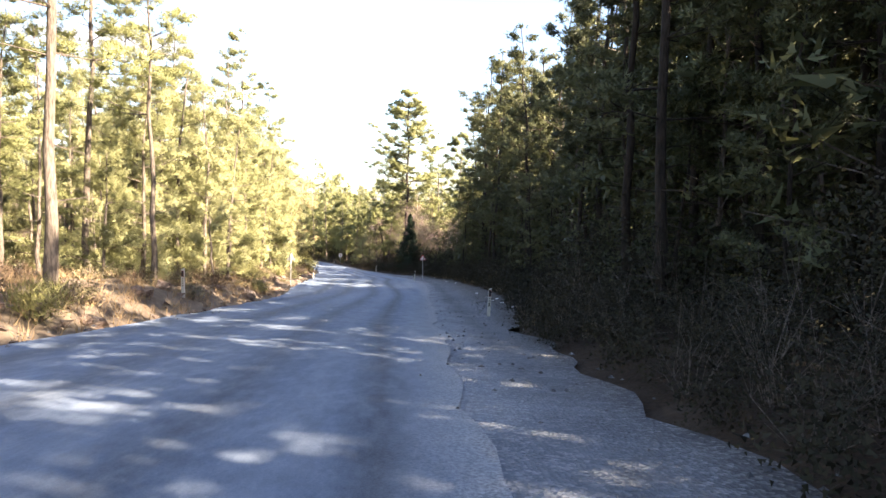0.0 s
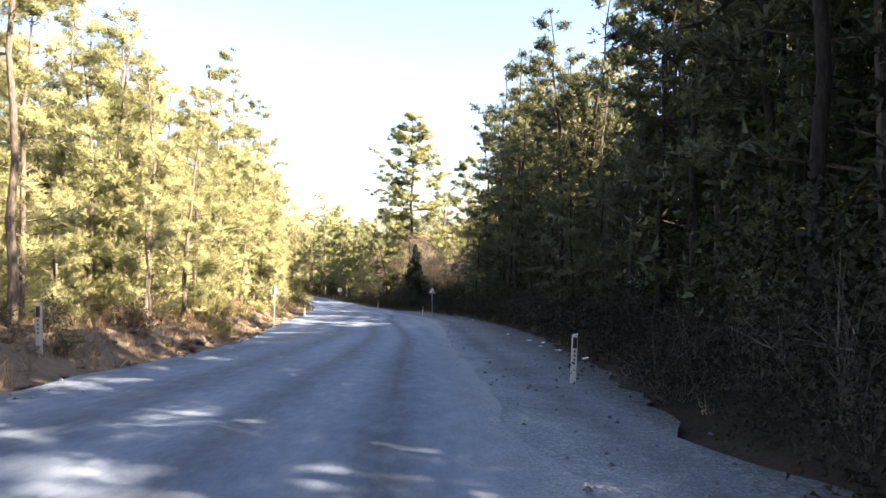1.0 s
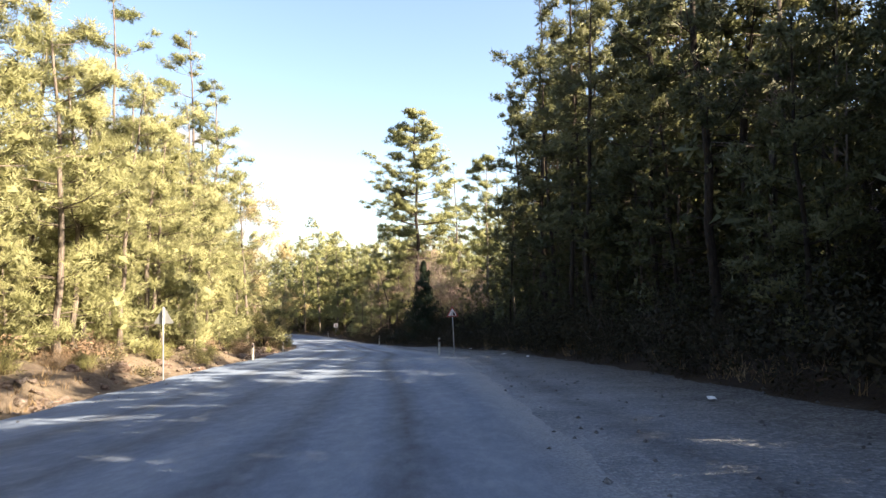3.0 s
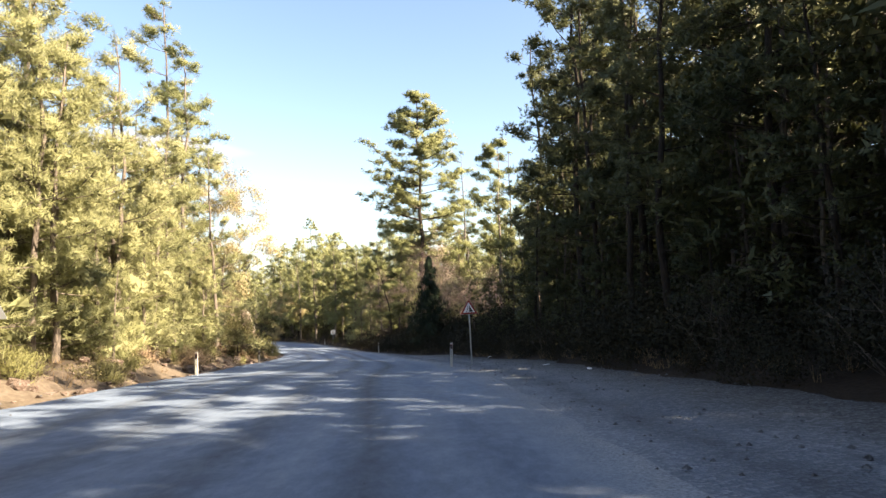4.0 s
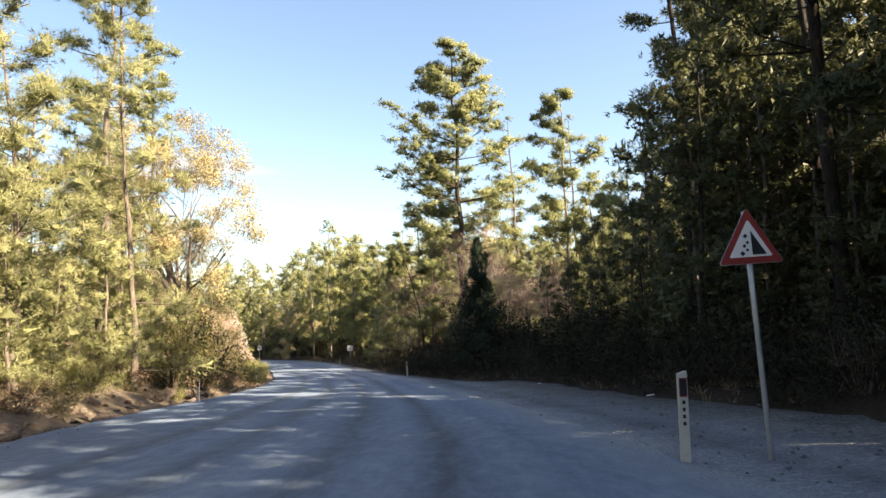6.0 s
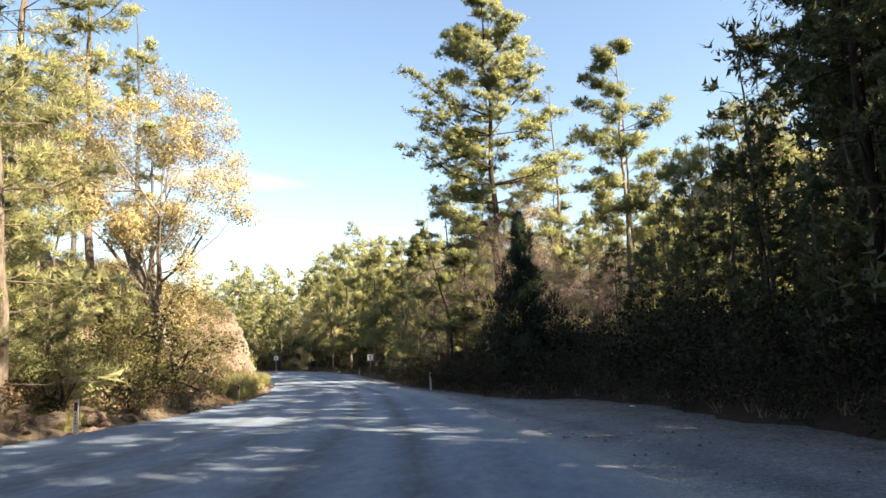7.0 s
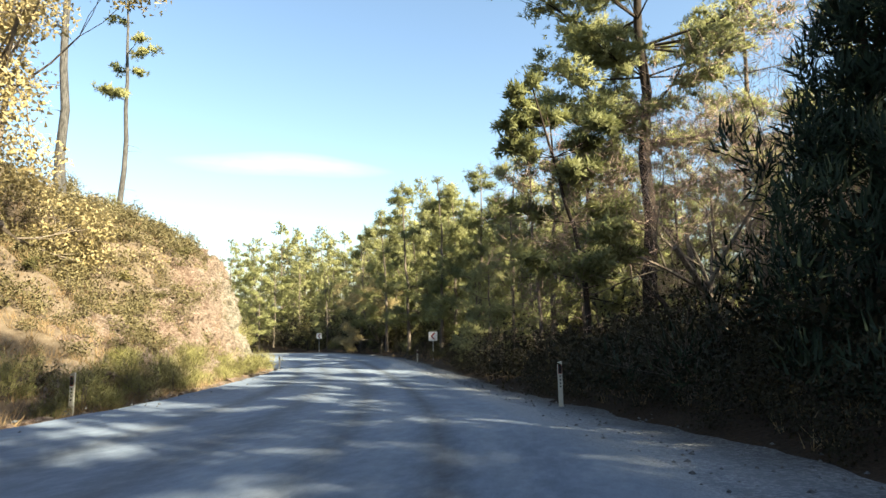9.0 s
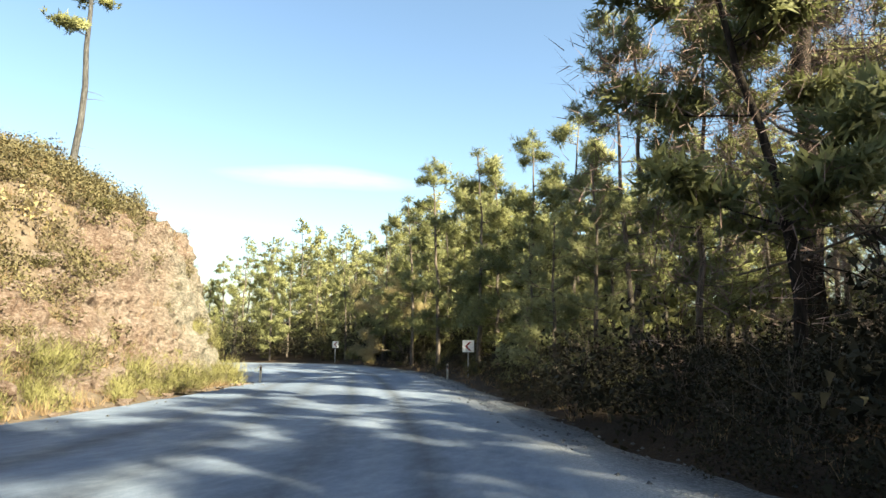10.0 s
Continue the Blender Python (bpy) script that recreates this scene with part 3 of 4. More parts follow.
        tube(V, F, [p0, p0 + d * L * 0.6, p0 + d * L + np.array([0, 0, -0.1 * L])], [0.03, 0.017, 0.005], 3)
    mesh_object("branch_frame", V, F, wood, root)["kind"] = "stuff"
    v, f, nrm = puffs(rng, C, RR, tufts, per, needle, needle * thin, flat, core=core)
    mesh_object("crown", v.tolist(), f.tolist(), needles, root, normals=nrm)["kind"] = "stuff"
    return root


def grow(V, F, tips, rng, p, d, L, r, depth, droop=0.0, split=3, wild=0.55):
    steps = 3
    pts, rad = [p], [r]
    for i in range(steps):
        d = unit(d + wild * 0.35 * rng.normal(size=3) + np.array([0, 0, 0.06 - droop]))
        p = p + d * L / steps
        pts.append(p)
        rad.append(r * (1 - 0.45 * (i + 1) / steps))
    tube(V, F, pts, rad, 6 if r > 0.08 else 4 if r > 0.025 else 3)
    if depth == 0:
        tips.append(p)
        return
    for k in range(split + (rng.random() < 0.4)):
        t = rng.integers(1, steps + 1)
        nd = unit(d + wild * rng.normal(size=3))
        grow(V, F, tips, rng, pts[t], nd, L * rng.uniform(0.55, 0.8), rad[t] * rng.uniform(0.5, 0.72), depth - 1, droop, split, wild)


def broadleaf(seed, H, trunk_r, name, label, leaf=None, wood=BARK_PALE, depth=4, size=0.2, per=16, clump=0.7, group="", split=3, stems=1, wild=0.55, clear=0.42):
    """A tree with a forking trunk; leaf None: bare twigs."""
    rng = np.random.default_rng(seed)
    root = tree_root(name, label, "tree", group)
    V, F, tips = [], [], []
    for s in range(stems):
        d = unit(np.array([rng.normal() * 0.12 * stems, rng.normal() * 0.12 * stems, 1.0]))
        grow(V, F, tips, rng, np.array([rng.normal() * 0.2 * (stems - 1), rng.normal() * 0.2 * (stems - 1), -0.4]), d, H * clear, trunk_r, depth, 0.0, split, wild)
    mesh_object("trunk", V, F, wood, root)
    T = np.array(tips)
    if leaf is not None:
        v, f, nrm = leaves(rng, T, np.full(len(T), clump), per, size)
        mesh_object("crown", v.tolist(), f.tolist(), leaf, root, normals=nrm)
    else:
        v, f, nrm = blades(rng, T, np.full(len(T), clump * 0.6), per, 0.45, 0.018, 0.9, 0.3)
        mesh_object("twig_crown", v.tolist(), f.tolist(), PINKTWIG, root, normals=nrm)["kind"] = "stuff"
    return root


def juniper(seed, H, spread, name="juniper_tree", label="dark green conical juniper among the trees"):
    rng = np.random.default_rng(seed)
    root = tree_root(name, label, "tree", "junipers")
    V, F = [], []
    tube(V, F, [(0, 0, -0.3), (0.05, 0, H * 0.5), (0, 0.04, H * 0.97)], [0.16, 0.09, 0.02], 7)
    C, RR = [], []
    for i in range(int(H * 34)):
        u = rng.random() ** 1.25
        g = rng.uniform(0, 6.28)
        r = spread * (1 - u) ** 1.05 * rng.uniform(0.3, 1.15) * (0.78 + 0.34 * math.sin(3 * g + 8 * u) + 0.22 * math.sin(5 * g - 19 * u)) + 0.08
        p = np.array([math.cos(g) * r, math.sin(g) * r, 0.3 + u * H * 0.97])
        C.append(p)
        RR.append(0.12 + 0.42 * (1 - u))
        if i % 4 == 0:
            tube(V, F, [(0, 0, max(0.2, p[2] - r * 0.7)), p], [0.025, 0.008], 3)
    mesh_object("trunk", V, F, BARK_DARK, root)
    v, f, nrm = blades(rng, C, RR, 60, 0.36, 0.05, 1.3, 1.0)
    mesh_object("crown", v.tolist(), f.tolist(), JUNIPER, root, normals=nrm)
    return root


def shrub(seed, H, W, leaf, label, kind="leaf", name="shrub", group="roadside shrubs", per=14, size=0.09):
    """A many-stemmed bush, H high and W wide."""
    rng = np.random.default_rng(seed)
    root = tree_root(name, label, "shrub", group)
    V, F, C, RR = [], [], [], []
    stems = 12 if kind != "twig" else 22
    for s in range(stems):
        g, q = rng.uniform(0, 6.28), rng.random() ** 0.6
        top = np.array([math.cos(g) * W * 0.5 * q, math.sin(g) * W * 0.5 * q, H * (1 - 0.45 * q * q) * rng.uniform(0.65, 1.05)])
        foot = np.array([top[0] * 0.2, top[1] * 0.2, -0.1])
        m = (foot + top) / 2 + rng.normal(size=3) * 0.08 * H
        tube(V, F, [foot, m, top], [0.02, 0.014, 0.005], 3)
        for k in range(5):
            t = 0.3 + 0.7 * (k + rng.random()) / 5
            c = foot + (top - foot) * t + rng.normal(size=3) * np.array([0.13 * W, 0.13 * W, 0.07 * H])
            c[2] = max(c[2], 0.05)
            C.append(c)
            RR.append(0.13 * W + 0.08)
            tube(V, F, [m if t > 0.5 else foot, c], [0.009, 0.003], 3)
    mesh_object("stem_frame", V, F, BARK_PALE if kind == "twig" else BARK, root)["kind"] = "stuff"
    if kind == "leaf":
        v, f, nrm = leaves(rng, C, RR, per, size)
    elif kind == "spray":
        v, f, nrm = blades(rng, C, RR, per, 0.26 * H ** 0.5, 0.02, 0.9, 0.8)
    else:
        v, f, nrm = blades(rng, C, RR, per, 0.3, 0.012, 0.9, 0.3)
    mesh_object("foliage", v.tolist(), f.tolist(), leaf, root, normals=nrm)["kind"] = "stuff"
    return root


def place(proto, x, y, s=1.0, turn=0.0, sink=0.0, tilt=0.0, first=set()):
    m = Matrix.Translation((x, y, level(x, y) - sink)) @ Euler((tilt, 0, turn)).to_matrix().to_4x4() @ Matrix.Scale(s, 4)
    if proto.name not in first:
        first.add(proto.name)
        proto.matrix_basis = m
        return proto
    ob = copy_thing(proto, m)
    return ob


# kinds of tree, each 1:1 in metres
TALL = [pine(s, H, bare, spread, 0.28, label="tall pine with tiered green crown and grey-brown trunk", clouds=4, tufts=24, per=8, lean=ln, step=1.45, flat=0.5, thin=0.15)
        for s, H, bare, spread, ln in ((11, 26, 0.34, 5.2, 0.02), (12, 25, 0.42, 4.8, 0.03), (13, 24, 0.26, 5.4, 0.015), (14, 27, 0.45, 4.8, 0.03))]
DARK = [pine(s, H, bare, spread, 0.24, needles=PINE_SHADED, wood=BARK_DARK, label="tall pine with bare lower trunk, needles and bark darkened for forest shade", clouds=4, tufts=17, per=8, lean=ln, group="shaded forest pines", dead=14, step=1.4, flat=0.5, gap=0.2, thin=0.28)
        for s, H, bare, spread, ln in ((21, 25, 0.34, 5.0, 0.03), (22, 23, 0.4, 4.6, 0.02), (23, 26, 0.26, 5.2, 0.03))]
YOUNG = [pine(s, H, 0.03, spread, 0.22, name="young_pine", needles=PINE_YOUNG, label="young bright green pine branched down to the ground", clouds=3, tufts=17, per=8, lean=0.03, group="young pines", tip=0.4, dead=0, step=0.7, flat=0.85, pad=0.8, thin=0.14)
         for s, H, spread in ((31, 9, 2.7), (32, 7, 2.3), (33, 11, 3.0))]
MIDDLE = [pine(s, H, 0.06, spread, 0.25, name="young_pine", needles=PINE_YOUNG, label="half-grown bright green pine with dense low branches", clouds=4, tufts=17, per=8, lean=0.05, group="young pines", tip=0.25, dead=2, step=1.0, flat=0.7, thin=0.14)
          for s, H, spread in ((34, 14, 3.8), (35, 16, 4.2))]
BUSHY = [pine(s, H, bare, spread, 0.28, label="pine with low dense branches at the forest edge", clouds=4, tufts=22, per=8, lean=0.04, group="forest edge pines", tip=0.25, dead=4, step=1.05, flat=0.65, thin=0.17)
         for s, H, bare, spread in ((36, 13, 0.12, 3.8), (37, 15, 0.18, 4.0))]
# low pines like BUSHY, with shade put into needle and bark colour
SHADY = [pine(s, H, bare, spread, 0.24, needles=PINE_SHADED, wood=BARK_DARK, label="low-branched pine with needles and bark darkened for forest-edge shade", clouds=4, tufts=17, per=7, lean=0.05, group="shaded forest pines", tip=0.2, dead=6, step=1.1, flat=0.6, thin=0.28)
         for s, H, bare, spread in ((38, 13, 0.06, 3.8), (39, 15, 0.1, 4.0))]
FAR = [pine(s, H, 0.06, spread, 0.48, label="distant pine on the forested slope", clouds=1, tufts=9, per=4, lean=0.02, group="distant pines", dead=0, coarse=True, step=1.3, flat=0.7, thin=0.4, pad=1.5, core=6)
       for s, H, spread in ((41, 20, 4.6), (42, 18, 4.4), (43, 22, 4.6))]
PINE_A = pine(51, 37, 0.32, 10.8, 0.27, wood=BARK_DARK, label="very tall pine with broad tiered crown behind bare trees", clouds=8, tufts=28, per=9, limbs=(6, 10), lean=0.01, group="landmark pines", tip=0.42, step=1.75, flat=0.4, pad=0.82, stout=1.5, core=10, gap=0.1, thin=0.25)
PINE_B = pine(52, 26, 0.42, 5.4, 0.25, label="slender pine with pale bare trunk and high crown", wood=BARK_PALE, clouds=5, tufts=36, per=9, lean=0.015, group="landmark pines", step=1.5, gap=0.15, thin=0.25)
PINE_D = pine(53, 24, 0.55, 3.0, 0.28, label="thin pine with bare grey trunk on top of the cutting", wood=BARK_GREY, clouds=2, tufts=26, per=8, lean=0.01, group="hilltop pines", dead=5, step=2.0, flat=0.5, gap=0.35, stout=1.25)
AUTUMN = broadleaf(61, 22, 0.36, "autumn_tree", "tall tree with pale yellow autumn leaves", YELLOW, depth=4, size=0.17, per=330, clump=1.15, stems=2, split=3, wild=0.42, clear=0.46)
BARE = broadleaf(62, 15, 0.16, "bare_tree", "leafless tree with russet twigs", None, depth=4, per=75, clump=1.5, group="bare trees", stems=3)
BARE_DARK = broadleaf(63, 17, 0.24, "bare_tree", "dark leafless tree with crooked branches", None, wood=BARK_DARK, depth=4, per=8, clump=0.8, group="bare trees", wild=0.75)
OAK = broadleaf(64, 10, 0.18, "oak_tree", "olive-green broadleaf tree beside the road", OLIVE, wood=BARK_DARK, depth=3, size=0.26, per=24, clump=1.1, group="broadleaf trees", stems=3)
JUN = juniper(65, 9.6, 3.5)
LEANER = pine(54, 11.5, 0.3, 3.4, 0.3, label="leaning dark-trunked pine behind a marker post", wood=BARK_DARK, clouds=3, tufts=34, per=9, lean=0.16, group="landmark pines", dead=5, step=1.2)

place(PINE_A, -2.75, 133.5, 1.0, 0.4)
place(PINE_B, 8.0, 124.6, 1.0, 1.0)
place(PINE_D, -40.9, 138.5, 1.0, 0.3)
place(PINE_D, -35.1, 126.6, 1.08, 2.0)
place(PINE_D, -42.5, 128.0, 1.0, 4.0)
place(AUTUMN, -25.0, 113.6, 0.92, 0.6)
place(PINE_B, -20.5, 161.0, 0.6, 3.0)
place(AUTUMN, -30.5, 170.5, 0.45, 2.0)
place(BARE, 0.3, 125.5, 1.15, 0.2)
place(BARE, 2.4, 128.0, 0.8, 2.1)
place(BARE_DARK, -2.6, 122.0, 0.6, 1.2)
place(BARE_DARK, 0.8, 117.5, 0.55, 3.0)
place(LEANER, -6.4, 121.0, 1.0, 6.03)
place(BARE_DARK, 12.7, 45.0, 1.3, 0.5)
place(JUN, -1.15, 110.0, 1.0, 0.0)
for x, y, k, s, turn in ((-32, 115, 0, 1.4, 0.3), (-23.2, 97.3, 3, 1.05, 0.8), (-19.2, 50.3, 1, 0.7, 2.0)):
    place(TALL[k], x, y, s, turn)
for x, y, k, s, turn in ((9.1, 81, 0, 1.15, 0.4), (11.5, 86, 1, 1.1, 2.4), (10.5, 72, 2, 1.0, 4.0), (8.8, 92, 1, 1.0, 5.0)):
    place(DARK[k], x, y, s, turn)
# extra tall pines, added so that their shadows cover the road
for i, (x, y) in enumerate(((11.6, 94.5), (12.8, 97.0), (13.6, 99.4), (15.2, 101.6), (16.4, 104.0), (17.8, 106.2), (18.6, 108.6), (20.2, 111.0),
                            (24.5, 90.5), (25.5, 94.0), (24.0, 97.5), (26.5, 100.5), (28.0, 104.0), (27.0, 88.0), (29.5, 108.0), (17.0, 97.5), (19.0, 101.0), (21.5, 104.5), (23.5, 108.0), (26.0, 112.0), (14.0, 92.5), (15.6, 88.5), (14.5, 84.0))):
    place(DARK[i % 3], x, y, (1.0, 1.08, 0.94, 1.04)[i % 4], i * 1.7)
for i, (x, y) in enumerate(((12.5, 115.0), (15.5, 118.5), (18.0, 121.0), (13.0, 121.5), (21.0, 123.5), (16.5, 126.5), (11.5, 126.5))):
    place((BUSHY + TALL[2:3])[i % 3], x, y, (1.1, 1.15, 0.72)[i % 3], i * 2.1)
for x, y, s, turn in ((-18.9, 102.2, 0.6, 1.1), (-17.0, 96, 0.62, 0.4), (-18.6, 98.8, 0.66, 2.0), (-16.4, 91.5, 0.55, 4.0), (-22.6, 102, 0.7, 5.0)):
    place(OAK, x, y, s, turn)

for x, y, k, s, turn in ((-8.5, 141.5, 1, 1.1, 1.3), (-12.0, 149.5, 0, 1.1, 2.3),
                          (-15.2, 151.0, 1, 0.95, 0.9), (-19.2, 154.0, 0, 1.15, 5.2), (-23.6, 158.8, 1, 1.0, 3.7), (-28.0, 165.4, 0, 1.1, 0.2), (-4.5, 139.5, 1, 1.05, 5.9)):
    place(BUSHY[k], x, y, s, turn)
for x, y, k, s, turn in ((-13.4, 138.2, 0, 0.75, 0.3), (-11.9, 134.6, 1, 0.95, 1.9), (-10.2, 131.2, 2, 0.75, 3.3), (-9.6, 137.0, 2, 0.95, 4.2)):
    place(YOUNG[k], x, y, s, turn)
for x, y, k, s, turn in ((-17.5, 90.5, 1, 1.0, 0.2), (-18.4, 84.0, 0, 1.0, 1.4), (-16.8, 78.5, 1, 0.9, 2.5), (-15.5, 71.5, 0, 0.95, 3.0), (-14.8, 64.0, 1, 0.9, 4.4)):
    place(MIDDLE[k], x, y, s, turn)

for k, (x, y) in enumerate(((-66.0, 196.0), (-30.0, 205.0), (48.0, 150.0))):
    place(FAR[k], x, y, 0.9, k)

# forest fill, kept off the road and apart from one another
rnd = random.Random(5)
SUNNY = lambda x, y: not (-17 < x < 8 and 138 < y < 149)
taken = [(-10, 55.2), (-11.2, 54), (-11.2, 56.4), (-12.4, 55.4), (-10.6, 52.6), (-9.8, 50.8), (-10.2, 49), (-9.4, 47.4), (-12.2, 52.4), (-19, 103.4), (-6.4, 121), (-13.4, 138.2), (-11.9, 134.6), (-10.2, 131.2), (-9.6, 137), (-8, 130), (-6, 131), (-4, 124), (-5, 128), (-2.75, 133.5), (8, 124.6), (-40.9, 138.5), (-35.1, 126.6), (-23.2, 110.5), (0.2, 124), (2.4, 128), (-1.15, 110), (-0.6, 111.5), (-1.7, 108.5), (-2, 110.5), (9.1, 81), (11.5, 86), (10.5, 72), (-23.2, 97.3), (-32, 115), (-25, 113.6)]


# skyline caps fitted to the camera's view: apex at a camera position, bearing from and to, steepest line over the tree
# tops, nearest and farthest distance
VIEW_CAPS = ((1.0, 25.0, 25, 32, 0.33, 9, 999), (-2.2, 72.6, 10, 15, 0.30, 9, 999), (-2.2, 72.6, 15, 21, 0.24, 9, 999), (-4.1, 85.0, 9.5, 15, 0.14, 9, 33), (-4.1, 85.0, 15, 26, 0.25, 9, 33), (-2.2, 72.6, 12, 20, 0.14, 9, 33), (-2.2, 72.6, 20, 26, 0.20, 9, 33),
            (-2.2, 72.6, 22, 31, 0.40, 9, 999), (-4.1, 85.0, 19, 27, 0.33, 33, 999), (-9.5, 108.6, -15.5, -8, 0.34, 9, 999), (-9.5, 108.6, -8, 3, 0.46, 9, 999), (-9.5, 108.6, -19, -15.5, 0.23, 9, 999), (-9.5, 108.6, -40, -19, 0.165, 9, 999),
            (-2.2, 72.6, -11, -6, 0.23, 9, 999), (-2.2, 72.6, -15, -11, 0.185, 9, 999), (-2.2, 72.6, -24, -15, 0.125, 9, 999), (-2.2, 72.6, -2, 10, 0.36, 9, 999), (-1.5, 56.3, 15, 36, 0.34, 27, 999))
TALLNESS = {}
# further view-fitted caps, for the joined trees only
VIEW_CAPS_WOODS = ((-1.2, 51.0, 13, 36, 0.3, 14, 80),)
APEX_LEVEL = {(r[0], r[1]): level(r[0], r[1]) for r in VIEW_CAPS + VIEW_CAPS_WOODS}


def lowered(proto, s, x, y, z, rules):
    """The scale that keeps the plant under the skyline fitted to the camera's view."""
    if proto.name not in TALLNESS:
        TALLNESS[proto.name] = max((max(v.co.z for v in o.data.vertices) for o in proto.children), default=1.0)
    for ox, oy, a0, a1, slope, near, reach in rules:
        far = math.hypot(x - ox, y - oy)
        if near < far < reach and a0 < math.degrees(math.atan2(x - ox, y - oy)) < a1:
            s = min(s, (APEX_LEVEL[ox, oy] + 1.25 + slope * far * rnd.uniform(0.72, 1.08) - z) / TALLNESS[proto.name])
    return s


def fill(count, xr, yr, side_want, d_range, gap, protos, smin, smax, ok=None, joined=None):
    """Scatter plants past the road's edge; joined: a list that takes the poses instead of objects."""
    made = tries = 0
    while made < count and tries < count * 40:
        tries += 1
        x, y = rnd.uniform(*xr), rnd.uniform(*yr)
        z, side, d = land(x, y)
        if side[0] != side_want or not d_range[0] < d[0] < d_range[1] or (ok and not ok(x, y)):
            continue
        if any((x - a) ** 2 + (y - b) ** 2 < gap * gap for a, b in taken):
            continue
        taken.append((x, y))
        proto, s, turn, tilt = rnd.choice(protos), rnd.uniform(smin, smax), rnd.uniform(0, 6.28), rnd.uniform(-0.05, 0.05)
        s = lowered(proto, s, x, y, float(z[0]), VIEW_CAPS if joined is None else VIEW_CAPS + VIEW_CAPS_WOODS)
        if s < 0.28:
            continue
        if joined is None:
            place(proto, x, y, s, turn, 0.05, tilt)
        else:
            joined.append((proto, Matrix.Translation((x, y, float(z[0]) - 0.05)) @ Euler((tilt, 0, turn)).to_matrix().to_4x4() @ Matrix.Scale(s, 4)))
        made += 1


def join_stuff(name, poses, pick, material, label, category):
    """One mesh out of the named part of every plant in poses."""
    V, F, N, n = [], [], [], 0
    for proto, m in poses:
        for o in proto.children:
            if o.name.split(".")[0] not in pick:
                continue
            me = o.data
            co = np.zeros(len(me.vertices) * 3)
            me.vertices.foreach_get("co", co)
            mm = np.array(m)
            V.append(co.reshape(-1, 3) @ mm[:3, :3].T + mm[:3, 3])
            if me.name in SOFT:
                N.append(unit(SOFT[me.name] @ mm[:3, :3].T))
            if len(me.loops) == 3 * len(me.polygons):
                vi = np.zeros(len(me.loops), int)
                me.loops.foreach_get("vertex_index", vi)
                F += (vi.reshape(-1, 3) + n).tolist()
            else:
                F += [tuple(v + n for v in p.vertices) for p in me.polygons]
            n += len(me.vertices)
    return tagged(mesh_object(name, np.concatenate(V).tolist(), F, material, normals=np.concatenate(N) if N else None), label, category, kind="stuff")


FOREST, WOODS = [], []
fill(36, (-45, -6), (-10, 108), -1, (9, 34), 3.4, TALL, 0.55, 0.95)
fill(22, (-26, -6), (4, 27), -1, (3.0, 15), 1.7, TALL, 0.45, 0.66)
fill(60, (-40, -4), (24, 106), -1, (3.2, 14), 1.9, YOUNG, 0.6, 1.15)
fill(48, (-40, -6), (25, 102), -1, (5, 18), 2.2, MIDDLE, 0.75, 1.1)
fill(10, (-40, -14), (0, 30), -1, (11, 24), 2.4, MIDDLE, 0.7, 1.0)
fill(34, (-30, -8), (36, 104), -1, (4, 13), 1.6, MIDDLE + YOUNG[2:], 0.7, 1.05)
fill(36, (3, 30), (-30, 48), 1, (3.4, 10), 2.2, DARK, 0.56, 0.84, lambda x, y: y > 6 or x > 14)
fill(25, (3, 30), (48, 99), 1, (3.6, 11), 2.2, DARK, 0.62, 0.98)
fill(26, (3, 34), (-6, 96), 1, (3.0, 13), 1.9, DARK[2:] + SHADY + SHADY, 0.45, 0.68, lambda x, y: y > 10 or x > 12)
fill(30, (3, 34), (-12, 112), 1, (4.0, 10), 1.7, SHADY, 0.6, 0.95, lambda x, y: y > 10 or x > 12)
# right-hand WOODS fills, here and below: trees added to block the sun
fill(30, (9, 34), (-24, 26), 1, (4.5, 14), 1.5, FAR, 0.7, 0.95, None, WOODS)
fill(30, (4, 34), (26, 66), 1, (4.5, 12), 1.5, FAR, 0.75, 1.0, None, WOODS)
fill(46, (0, 34), (66, 104), 1, (4.5, 12), 1.5, FAR, 0.8, 1.05, None, WOODS)
fill(140, (3, 34), (10, 106), 1, (5.5, 12.5), 1.2, FAR, 0.5, 0.72, None, WOODS)
fill(90, (6, 40), (-24, 112), 1, (11, 20), 1.5, FAR, 0.7, 0.95, None, WOODS)
fill(14, (-18, 2), (142, 165), 1, (5, 18), 2.6, BUSHY + TALL[2:3], 0.6, 0.9, SUNNY)
fill(34, (-30, 36), (124, 160), 1, (6, 40), 2.9, BUSHY, 0.65, 1.1, lambda x, y: (y > 131 or x < -6) and SUNNY(x, y))
fill(16, (-16, 40), (134, 160), 1, (5, 40), 2.5, TALL, 0.6, 0.9, SUNNY)
fill(16, (-60, -10), (150, 185), 1, (2.5, 12), 2.6, [OAK], 0.6, 1.0)
fill(18, (-84, -44), (168, 205), 1, (2, 22), 2.4, BUSHY, 0.75, 1.05)
fill(22, (-60, -6), (153, 180), 1, (3, 12), 2.7, BUSHY, 0.7, 1.05)
fill(34, (-75, 10), (155, 190), 1, (6, 22), 2.7, FAR, 0.55, 0.85, None, FOREST)
fill(60, (-90, -8), (150, 200), 1, (4, 16), 1.5, FAR, 0.32, 0.5, None, FOREST)
fill(36, (-70, -24), (178, 215), 1, (18, 50), 2.4, FAR, 1.0, 1.35, None, FOREST)
fill(130, (8, 60), (-44, 62), 1, (16, 32), 1.8, FAR, 0.8, 1.05, None, WOODS)
fill(60, (8, 60), (62, 104), 1, (12, 32), 1.9, FAR, 0.8, 1.08, None, WOODS)
